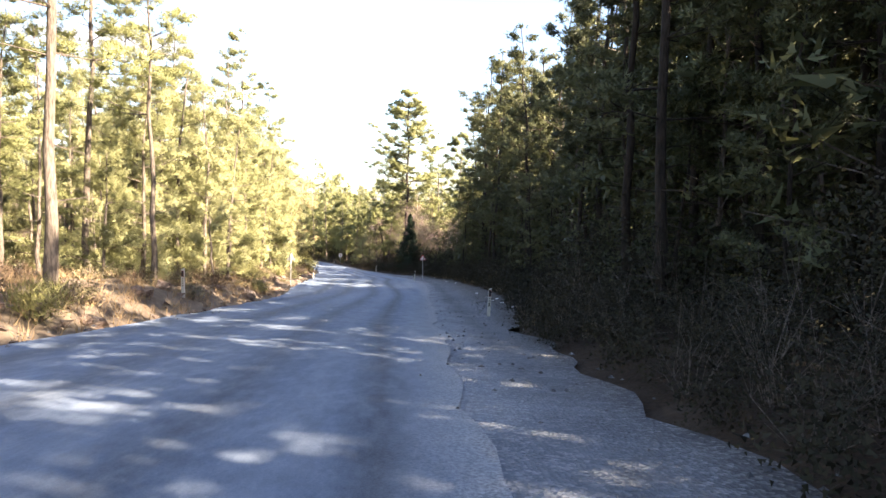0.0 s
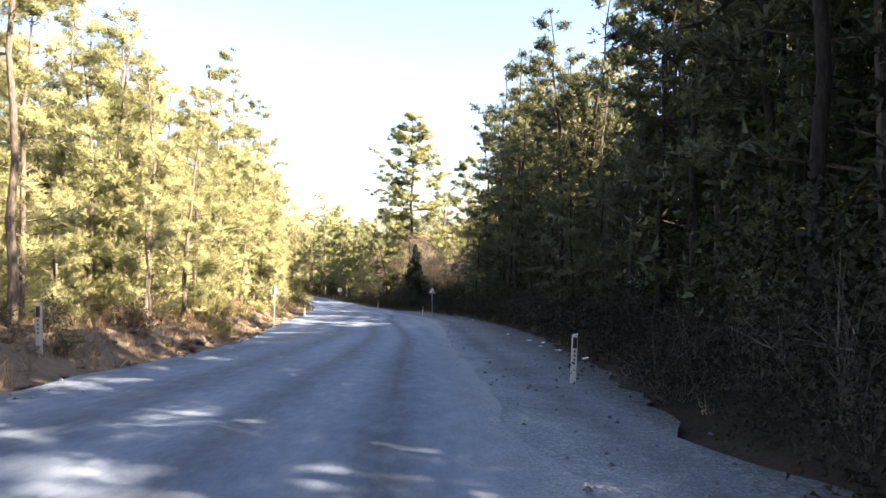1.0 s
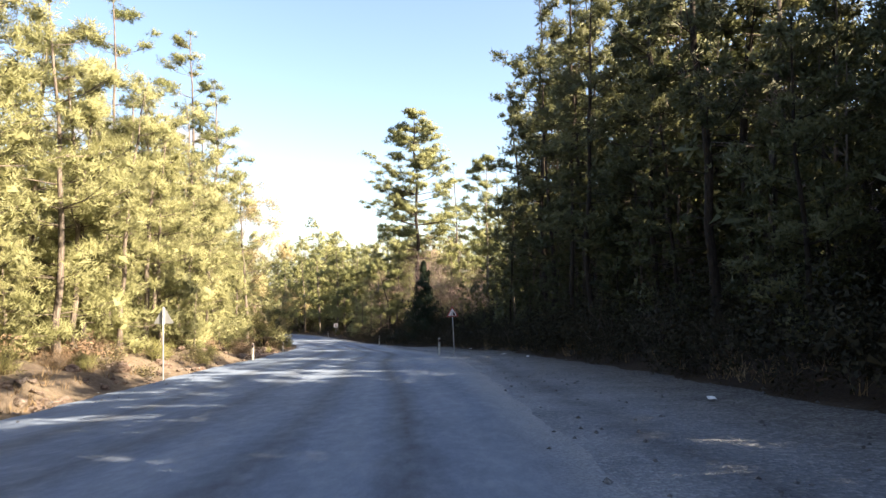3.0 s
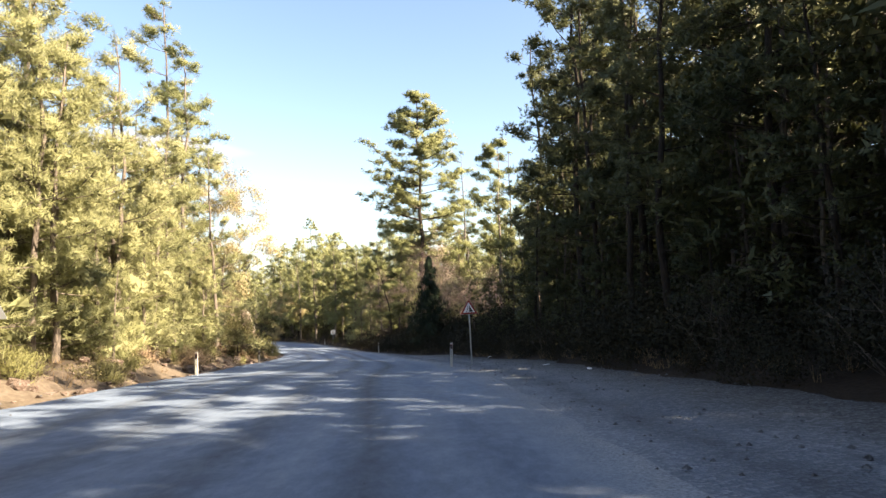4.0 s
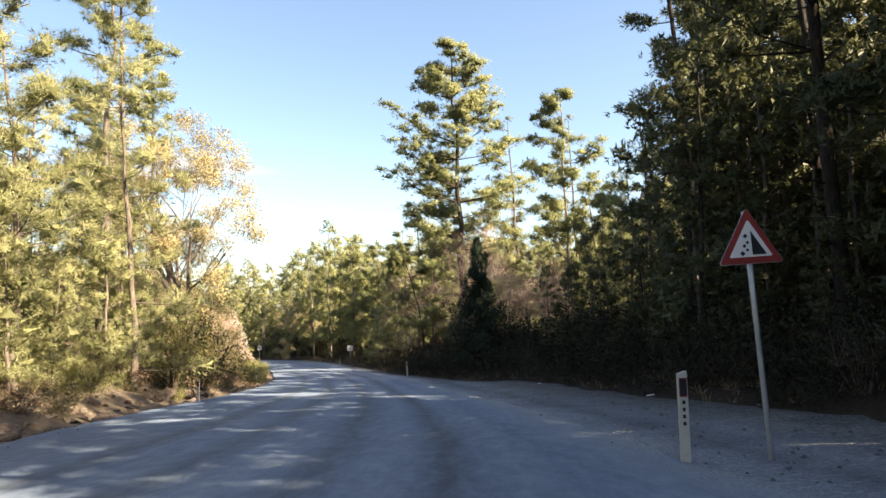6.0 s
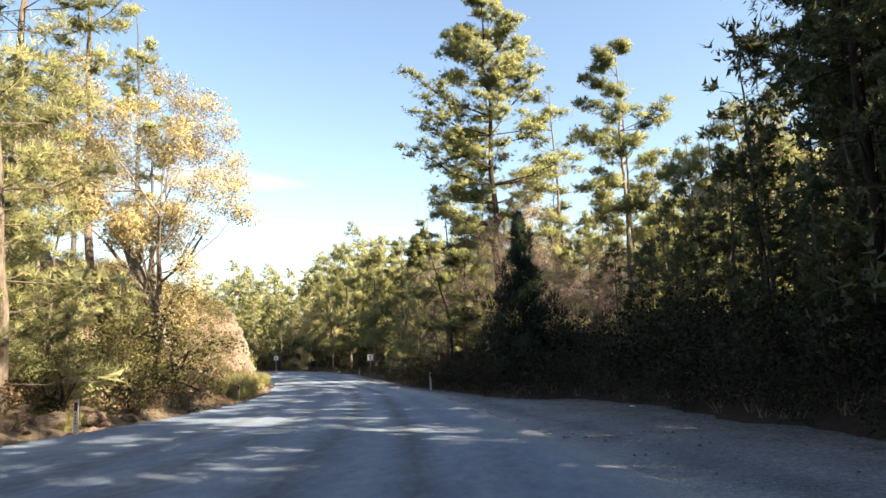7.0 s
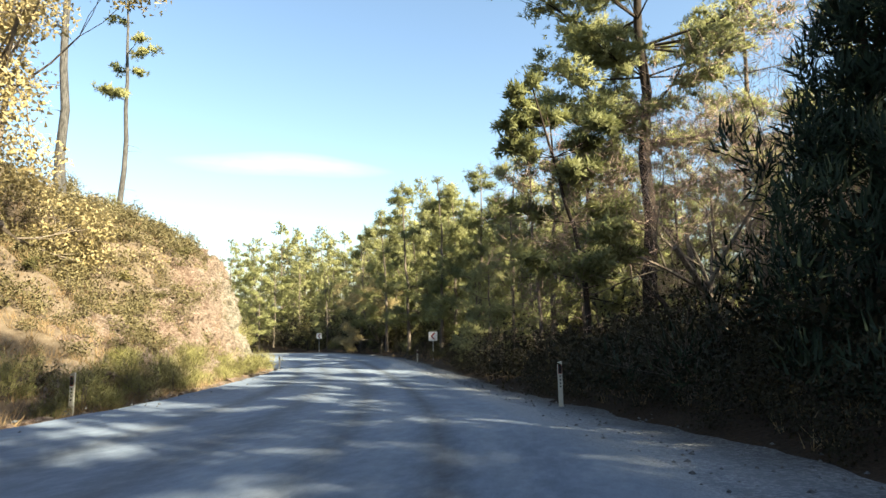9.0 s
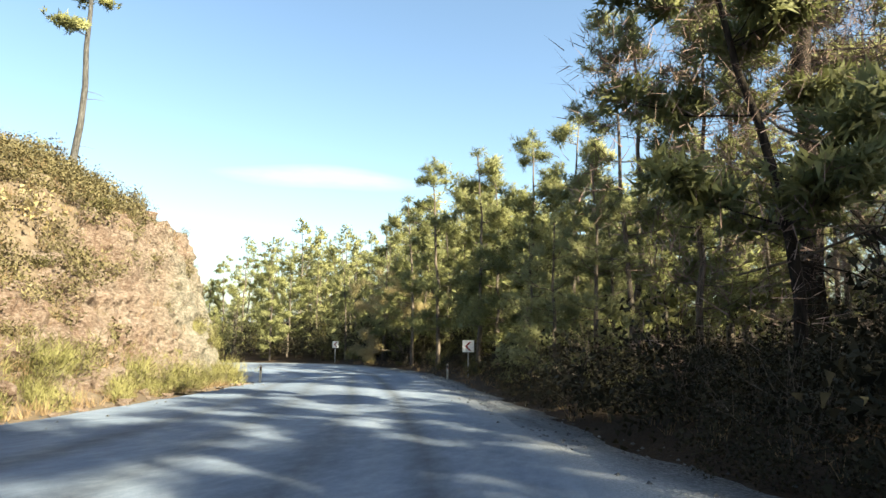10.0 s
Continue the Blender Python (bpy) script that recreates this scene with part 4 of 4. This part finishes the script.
fill(16, (26, 60), (104, 140), 1, (26, 60), 3.4, FAR, 0.6, 0.85, None, FOREST)
fill(50, (-100, 20), (165, 200), 1, (16, 34), 2.7, FAR, 0.65, 1.0, None, FOREST)
fill(60, (-140, 20), (185, 250), 1, (25, 90), 4.0, FAR, 0.65, 0.95, None, FOREST)
fill(60, (20, 110), (115, 250), 1, (25, 130), 4.5, FAR, 0.6, 0.95, None, FOREST)
fill(14, (-75, -35), (120, 150), -1, (20, 60), 4.0, FAR, 0.3, 0.6, None, FOREST)
fill(26, (35, 90), (-25, 150), 1, (30, 70), 4.5, FAR, 0.55, 0.85, None, FOREST)
fill(34, (-95, -26), (-15, 108), -1, (18, 75), 4.5, FAR, 0.6, 0.9, None, FOREST)
join_stuff("distant_forest", FOREST, ("crown",), PINE, "green pine forest behind the roadside trees", "forest")
join_stuff("shaded_forest", WOODS, ("crown",), PINE_SHADED, "shade-darkened pine forest behind the roadside pines, thickened to block the sun", "forest")
join_stuff("distant_trunks", FOREST + WOODS, ("trunk", "branch_frame"), BARK, "brown trunks of the forest behind the roadside", "forest")

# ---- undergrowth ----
MAQUIS = [shrub(s, H, W, SHADE_SHRUB, "dense dark evergreen bush with tree shade put into its leaf colour", per=34, size=0.085, group="undergrowth") for s, H, W in ((71, 3.2, 3.6), (72, 2.4, 3.0))]
THICKET = [shrub(s, H, W, SHADE_SHRUB, "dense dark evergreen bush with deep forest shade put into its leaf colour", per=12, size=0.15, group="undergrowth") for s, H, W in ((81, 3.2, 3.6), (82, 2.6, 3.2))]
DRYS = [shrub(s, H, W, DRY, "dry russet shrub on the verge", kind=k, per=p, size=0.11) for s, H, W, k, p in ((73, 1.3, 1.7, "leaf", 11), (74, 1.7, 2.0, "twig", 22))]
BROOMS = [shrub(s, H, W, BROOM, "yellow-green broom bush at the foot of the slope", kind="spray", per=26) for s, H, W in ((75, 1.5, 1.9), (76, 1.1, 1.5))]
OLIVES = [shrub(s, H, W, OLIVE, "olive-brown heath bush on the slope", per=13, size=0.15) for s, H, W in ((77, 1.2, 1.8), (78, 1.7, 2.0))]
HEATH = [shrub(s, H, W, HEATHER, "ochre-brown dry heath bush on the slope", per=9, size=0.12, group="heath bushes") for s, H, W in ((79, 1.1, 1.9), (80, 1.5, 1.8))]
taken = []
SCRUB = []
fill(50, (-12, 22), (4, 136), 1, (1.2, 4.0), 1.5, MAQUIS, 0.6, 1.15)
fill(46, (4, 22), (6, 100), 1, (3.0, 7.5), 1.7, MAQUIS, 1.0, 1.55, None, SCRUB)
fill(22, (3, 12), (1, 24), 1, (0.5, 4.0), 1.1, MAQUIS, 0.4, 0.8)
fill(60, (-12, 22), (24, 136), 1, (0.5, 4.0), 1.2, THICKET, 0.45, 0.95, None, SCRUB)
fill(150, (-16, 12), (24, 136), 1, (0.25, 1.8), 0.6, THICKET, 0.18, 0.4, None, SCRUB)
fill(120, (-5, 40), (12, 132), 1, (3.5, 15), 1.6, THICKET, 0.9, 1.5, None, SCRUB)
fill(60, (3, 12), (0, 30), 1, (0.1, 4.0), 0.8, THICKET, 0.2, 0.45, None, SCRUB)
fill(70, (-12, 9), (62, 128), 1, (0.1, 1.4), 0.5, THICKET, 0.15, 0.32, None, SCRUB)
fill(30, (-16, 8), (106, 142), 1, (0.5, 4), 1.2, MAQUIS, 0.4, 0.75, None, SCRUB)
fill(50, (-16, 10), (96, 142), 1, (1.5, 9), 1.1, THICKET, 0.5, 0.85, None, SCRUB)
fill(24, (-30, 25), (104, 165), 1, (0.8, 6), 1.4, MAQUIS + OLIVES, 0.5, 0.9)
fill(96, (-40, 0), (4, 108), -1, (1.3, 6.0), 0.9, DRYS + HEATH + HEATH[:1] + BROOMS[1:], 0.45, 1.1)
fill(16, (-30, 0), (38, 104), -1, (2.4, 6.0), 1.6, BROOMS, 0.6, 1.1)
fill(44, (-36, -14), (108, 139), -1, (1.0, 2.4), 0.8, BROOMS, 0.45, 0.85)
fill(8, (-46, -34), (128, 142), -1, (8, 18), 2.0, YOUNG, 0.2, 0.4)
fill(34, (-45, -18), (104, 146), -1, (4.0, 9), 1.0, HEATH + OLIVES[:1], 0.7, 1.2)
fill(20, (-70, -10), (140, 175), 1, (0.9, 6), 1.5, OLIVES + BROOMS[:1] + MAQUIS[:1], 0.6, 1.1)
for k, (x, y) in enumerate(((14.5, 30.0), (13.0, 64.0))):
    place(THICKET[k], x, y, 1.1, k)
fill(70, (-100, -18), (148, 200), 1, (3, 16), 1.5, THICKET, 1.2, 2.0, None, SCRUB)
join_stuff("undergrowth", SCRUB, ("foliage",), SHADE_SHRUB, "dense dark evergreen undergrowth with the pines' shade put into its colour", "undergrowth")
HILL = []
fill(210, (-50, -18), (104, 148), -1, (3.8, 17), 0.8, HEATH, 0.6, 1.1, None, HILL)
fill(70, (-40, -24), (112, 134), -1, (4.5, 12), 0.6, HEATH, 0.6, 1.0, None, HILL)
fill(130, (-42, -20), (118, 144), -1, (3.4, 10), 0.6, HEATH, 0.5, 0.95, None, HILL)
fill(70, (-45, -18), (108, 146), -1, (2.2, 4.6), 0.8, HEATH + OLIVES[:1], 0.3, 0.7, None, HILL)
join_stuff("heath", HILL, ("foliage",), HEATHER, "ochre dry heath covering the top of the cutting", "heath")


def grass():
    rng = np.random.default_rng(90)
    pts = []
    for n, xr, yr, sd, d0, d1 in ((1000, (-13, -4), (3, 48), -1, 1.0, 6), (2800, (-34, -3), (2, 112), -1, 1.6, 12), (9000, (-50, -16), (104, 148), -1, 0.8, 16), (1500, (-12, 10), (16, 138), 1, 0.3, 3), (900, (-60, -12), (135, 172), 1, 0.3, 4)):
        x, y = rng.uniform(*xr, n * 2), rng.uniform(*yr, n * 2)
        z, side, d = land(x, y)
        keep = (side == sd) & (d > d0) & (d < d1)
        pts.append(np.stack([x, y, z], 1)[keep])
    P = np.concatenate(pts)
    v, f, nrm = blades(rng, P + np.array([0, 0, 0.02]), np.full(len(P), 0.16), 7, 0.34, 0.02, 0.1, 1.6)
    ob = mesh_object("dry_grass", v.tolist(), f.tolist(), STRAW)
    tagged(ob, "pale dry grass tufts on the verges and slope", "grass", kind="stuff")


grass()


def stone_mesh(seed, r):
    rng = np.random.default_rng(seed)
    bm = bmesh.new()
    bmesh.ops.create_icosphere(bm, subdivisions=2, radius=r)
    k = rng.uniform(0.6, 1.2, 3)
    for v in bm.verts:
        n = 1 + 0.28 * math.sin(v.co.x * 5 / r * 0.6 + seed) * math.cos(v.co.y * 4 / r * 0.6 + 2 * seed) + 0.12 * rng.normal()
        v.co = Vector((v.co.x * k[0] * n, v.co.y * k[1] * n, v.co.z * 0.65 * n))
    me = bpy.data.meshes.new("stone")
    bm.to_mesh(me)
    bm.free()
    me.materials.append(ROCK)
    return me


STONES = [stone_mesh(s, r) for s, r in ((1, 0.24), (2, 0.33), (3, 0.17), (4, 0.42))]
for i in range(110):
    for _ in range(30):
        x, y = rnd.uniform(-32, -4), rnd.uniform(8, 140)
        z, side, d = land(x, y)
        if side[0] < 0 and 0.9 < d[0] < 3.2:
            ob = new("stone", rnd.choice(STONES))
            ob.matrix_basis = Matrix.Translation((x, y, float(z[0]) + 0.04)) @ Euler((0, 0, rnd.uniform(0, 6))).to_matrix().to_4x4() @ Matrix.Scale(rnd.uniform(0.5, 1.2), 4)
            tagged(ob, "rough pale stone lying on the dirt verge", "stone", "verge stones")
            break


def pebbles():
    rng = np.random.default_rng(91)
    V, F = [], []
    for i in range(2600):
        k = rng.integers(30, len(MID) - 70)
        if rng.random() < 0.75:
            t = rng.random()
            p, z = EA[k] * (1 - t) + ER[k] * t, EZ[k] + 0.02
        else:
            p = EL[k] + (EL[k] - EA[k]) / np.linalg.norm(EL[k] - EA[k]) * rng.uniform(-0.5, 0.3)
            z = EZ[k] + 0.0
        p = p + rng.normal(size=2) * 0.4
        r = rng.uniform(0.015, 0.05)
        b0 = len(V)
        a = rng.uniform(0, 6)
        for q in range(4):
            V.append((p[0] + r * math.cos(a + q * 1.57) * rng.uniform(0.7, 1.3), p[1] + r * math.sin(a + q * 1.57) * rng.uniform(0.7, 1.3), z))
        V.append((p[0], p[1], z + r * 0.8))
        F += [(b0 + q, b0 + (q + 1) % 4, b0 + 4) for q in range(4)]
    tagged(mesh_object("loose_gravel", V, F, GRAVEL), "loose grey pebbles along the road edges", "gravel", kind="stuff")


pebbles()


def rubble():
    """Broken stones and clods strewn over the cut bank of the verge."""
    rng = np.random.default_rng(92)
    V, F = [], []
    corner = np.array([(1, 1, 1), (1, -1, -1), (-1, 1, -1), (-1, -1, 1), (1, 0.2, -0.6), (-0.7, 0.9, 0.5)])
    faces = ((0, 4, 1), (0, 1, 3), (0, 3, 5), (0, 5, 2), (0, 2, 4), (4, 2, 1), (1, 2, 3), (2, 5, 3))
    x, y = rng.uniform(-34, -4, 26000), rng.uniform(2, 140, 26000)
    z, side, d = land(x, y)
    for px, py, pz in np.stack([x, y, z], 1)[(side < 0) & (d > 0.35) & (d < 0.5 + 2.6 * rng.random(len(x)))][:2200]:
        r = 0.03 + 0.13 * rng.random() ** 3
        q = corner * r * rng.uniform(0.6, 1.2, (6, 3)) * np.array([1, 1, 0.6])
        g = rng.uniform(0, 6.28)
        q = q @ np.array([[math.cos(g), math.sin(g), 0], [-math.sin(g), math.cos(g), 0], [0, 0, 1]])
        F += [tuple(k + len(V) for k in f) for f in faces]
        V += [tuple(v) for v in q + np.array([px, py, pz + 0.25 * r])]
    tagged(mesh_object("rubble", V, F, ROCK), "broken pale stones strewn over the dirt verge", "rubble", kind="stuff")


rubble()


# ---- road furniture ----
def prism(points, y0, y1):
    """A plate with the outline points (x, z), from y0 to y1."""
    bm = bmesh.new()
    a = [bm.verts.new((x, y0, z)) for x, z in points]
    b = [bm.verts.new((x, y1, z)) for x, z in points]
    bm.faces.new(a)
    bm.faces.new(b[::-1])
    for i in range(len(a)):
        bm.faces.new((a[i], b[i], b[(i + 1) % len(a)], a[(i + 1) % len(a)]))
    bmesh.ops.recalc_face_normals(bm, faces=bm.faces)
    return bm


def rounded(points, r, n=4):
    out = []
    for i, p in enumerate(points):
        p = Vector(p)
        a, b = (Vector(points[i - 1]) - p).normalized(), (Vector(points[(i + 1) % len(points)]) - p).normalized()
        for k in range(n + 1):
            t = k / n
            q = (p + a * r) * (1 - t) ** 2 + p * 2 * t * (1 - t) + (p + b * r) * t * t
            out.append((q.x, q.y))
    return out


def rect(x0, x1, z0, z1):
    return [(x0, z0), (x1, z0), (x1, z1), (x0, z1)]


def pole(r, h, n=12, lift=-0.3):
    V, F = [], []
    tube(V, F, [(0, 0, lift), (0, 0, h * 0.5), (0, 0, h)], [r, r, r], n)
    return V, F


def delineator():
    e = tagged(new("delineator_post"), "white plastic roadside marker post with black panel", "marker post", "marker posts")
    part("body", prism(rounded([(-0.055, -0.2), (0.055, -0.2), (0.055, 1.0), (-0.055, 0.96)], 0.015), -0.03, 0.03), WHITE_PLASTIC, e)
    part("reflector_panel", prism(rounded(rect(-0.04, 0.04, 0.70, 0.90), 0.01), -0.036, -0.028), BLACK_PLASTIC, e, "black reflector panel")
    part("reflector_rim", prism(rounded(rect(-0.048, 0.048, 0.685, 0.915), 0.012), -0.033, -0.028), SIGN_RED, e, "thin red rim round the reflector")
    for k in range(4):
        z = 0.62 - 0.085 * k
        part("marking", prism(rect(-0.018, 0.018, z - 0.022, z + 0.022), -0.034, -0.028), BLACK_PLASTIC, e, "small dark marking")
    return e


POST = delineator()
for i, (x, y, tilt, turn) in enumerate(((4.5, 21.7, 0.02, 0.1), (-6.6, 21.8, -0.03, -0.15), (-10.4, 68.4, 0.0, -0.1), (0.76, 69.6, 0.02, 0.05), (-18.42, 109.8, 0.02, 0.1),
                                        (-7.19, 113.4, -0.01, 0.25), (-20.1, 148.6, 0.0, 0.3), (-27.4, 138.2, 0.0, 0.3), (-13.6, 88.5, 0.02, 0.0))):
    k = int(np.argmin((MID[:, 0] - x) ** 2 + (MID[:, 1] - y) ** 2))
    m = Matrix.Translation((x, y, max(level(x, y), EZ[k] - 0.02))) @ Euler((0, tilt, turn)).to_matrix().to_4x4()
    if i == 0:
        POST.matrix_basis = m
    else:
        copy_thing(POST, m)


def triangle_sign(label, x, y, h, turn, lean):
    """A warning triangle on a steel pole."""
    e = tagged(new("warning_sign"), label, "road sign")
    V, F = pole(0.032, h)
    mesh_object("pole", V, F, GALVANISED, e, "grey steel pole", True)
    R = h - 0.66
    tri = lambda s, up: [(-s / 2, R + 0.02 + up), (s / 2, R + 0.02 + up), (0, R + 0.02 + up + s * 0.866)]
    part("plate", prism(rounded(tri(0.80, 0.0), 0.06), -0.052, -0.044), GALVANISED, e, "grey metal back plate")
    part("red_border", prism(rounded(tri(0.78, 0.008), 0.055), -0.058, -0.053), SIGN_RED, e, "dark red border")
    part("face", prism(rounded(tri(0.53, 0.085), 0.03), -0.063, -0.059), SIGN_WHITE, e, "white face")
    part("slope_symbol", prism([(0.02, R + 0.13), (0.19, R + 0.13), (0.02, R + 0.42)], -0.068, -0.064), BLACK_PLASTIC, e, "black rock slope symbol")
    for px, pz, s in ((-0.05, 0.36, 0.028), (-0.03, 0.28, 0.022), (-0.07, 0.24, 0.025), (-0.04, 0.19, 0.02), (-0.1, 0.15, 0.032)):
        part("falling_rock_symbol", prism([(px - s, R + pz), (px, R + pz - s), (px + s, R + pz), (px, R + pz + s)], -0.068, -0.064), BLACK_PLASTIC, e, "black falling rock symbol")
    for z in (0.12, 0.36):
        part("bracket", prism(rect(-0.07, 0.07, R + z - 0.015, R + z + 0.015), -0.045, -0.028), GALVANISED, e)
    k = int(np.argmin((MID[:, 0] - x) ** 2 + (MID[:, 1] - y) ** 2))
    e.matrix_basis = Matrix.Translation((x, y, max(level(x, y), EZ[k]))) @ Euler((0, lean, turn)).to_matrix().to_4x4()
    return e


triangle_sign("red-bordered triangular warning sign for falling rocks on leaning pole", 1.69, 69.4, 2.85, 0.05, -0.03)
triangle_sign("triangular warning sign seen from its grey back", -10.0, 55.2, 2.6, math.pi, 0.0)


def chevron_sign(x, y, turn, h=2.3):
    e = tagged(new("chevron_sign"), "white square bend sign with a dark chevron on steel pole", "road sign", "bend signs")
    V, F = pole(0.04, h)
    mesh_object("pole", V, F, GALVANISED, e, "grey steel pole", True)
    part("plate", prism(rounded(rect(-0.36, 0.36, h - 0.74, h), 0.05), -0.06, -0.042), SIGN_WHITE, e)
    c = h - 0.37
    part("chevron", prism([(-0.2, c), (0.05, c + 0.27), (0.19, c + 0.27), (-0.06, c), (0.19, c - 0.27), (0.05, c - 0.27)], -0.066, -0.061), SIGN_RED, e, "dark red chevron")
    e.matrix_basis = Matrix.Translation((x, y, level(x, y))) @ Euler((0, 0, turn)).to_matrix().to_4x4()
    return e


chevron_sign(-18.5, 147.6, 0.2)
chevron_sign(-40.5, 175.5, 0.7)

# litter on the gravel
rng_l = random.Random(8)
for x, y in ((5.9, 36.5), (6.3, 35.2), (5.8, 33.0), (6.1, 31.0), (5.6, 41.5), (6.2, 27.5), (5.0, 60.5), (4.2, 64.0), (3.2, 80.0), (1.2, 91.0)):
    bm = bmesh.new()
    bmesh.ops.create_grid(bm, x_segments=4, y_segments=3, size=0.07)
    for v in bm.verts:
        v.co.z = 0.03 * rng_l.random()
        v.co.x *= 1.6
    bmesh.ops.solidify(bm, geom=bm.faces, thickness=0.004)
    me = bpy.data.meshes.new("paper_scrap")
    bm.to_mesh(me)
    bm.free()
    me.materials.append(PAPER)
    ob = tagged(new("paper_scrap", me), "crumpled white paper scrap on the gravel", "litter", "litter")
    ob.matrix_basis = Matrix.Translation((x, y, max(level(x, y), EZ[int(np.argmin((MID[:, 0] - x) ** 2 + (MID[:, 1] - y) ** 2))]) + 0.04)) @ Euler((0, 0.1, rng_l.uniform(0, 6))).to_matrix().to_4x4()


# ---- a streak of cloud, far off ----
def cloud():
    m = bpy.data.materials.new("thin_cloud")
    m.use_nodes = True
    nt = m.node_tree
    nt.nodes.remove(nt.nodes["Principled BSDF"])
    em, tr, mx = nt.nodes.new("ShaderNodeEmission"), nt.nodes.new("ShaderNodeBsdfTransparent"), nt.nodes.new("ShaderNodeMixShader")
    em.inputs["Color"].default_value = (1.0, 0.98, 0.97, 1)
    em.inputs["Strength"].default_value = 0.21
    co = nt.nodes.new("ShaderNodeTexCoord")
    sep = nt.nodes.new("ShaderNodeSeparateXYZ")
    nt.links.new(co.outputs["Generated"], sep.inputs[0])
    ex = math_node(nt, "ABSOLUTE", math_node(nt, "MULTIPLY", math_node(nt, "SUBTRACT", sep.outputs[0], 0.5), 2.0))
    ez = math_node(nt, "ABSOLUTE", math_node(nt, "MULTIPLY", math_node(nt, "SUBTRACT", sep.outputs[2], 0.45), 2.0))
    edge = math_node(nt, "SUBTRACT", 1.0, math_node(nt, "ADD", math_node(nt, "POWER", ex, 2.0), math_node(nt, "POWER", ez, 1.5)), True)
    n = noise_node(nt, 0.006, 6.0, 0.6, stretch=(1, 1, 5))
    a = math_node(nt, "MULTIPLY", math_node(nt, "MULTIPLY", edge, math_node(nt, "ADD", n, 0.3)), 1.5, True)
    nt.links.new(a, mx.inputs[0])
    nt.links.new(tr.outputs[0], mx.inputs[1])
    nt.links.new(em.outputs[0], mx.inputs[2])
    nt.links.new(mx.outputs[0], nt.nodes["Material Output"].inputs["Surface"])
    az, el, D = radians(26.5), radians(13.2), 3000
    V, F = [], []
    for i in range(13):
        for j in range(3):
            V.append(((i / 12 - 0.5) * 1050, 30 * math.sin(i * 0.7), (j / 2 - 0.5) * 125))
    for i in range(12):
        for j in range(2):
            F.append((i * 3 + j, i * 3 + 3 + j, i * 3 + 4 + j, i * 3 + 1 + j))
    ob = mesh_object("cloud_backdrop", V, F, m)
    ob.matrix_basis = Matrix.Translation((-9 - D * math.sin(az) * math.cos(el), 108 + D * math.cos(az) * math.cos(el), -8 + D * math.sin(el))) @ Euler((0, 0.012, az)).to_matrix().to_4x4()
    tagged(ob, "thin white streak of cloud low in the sky", "cloud", kind="structure")


cloud()
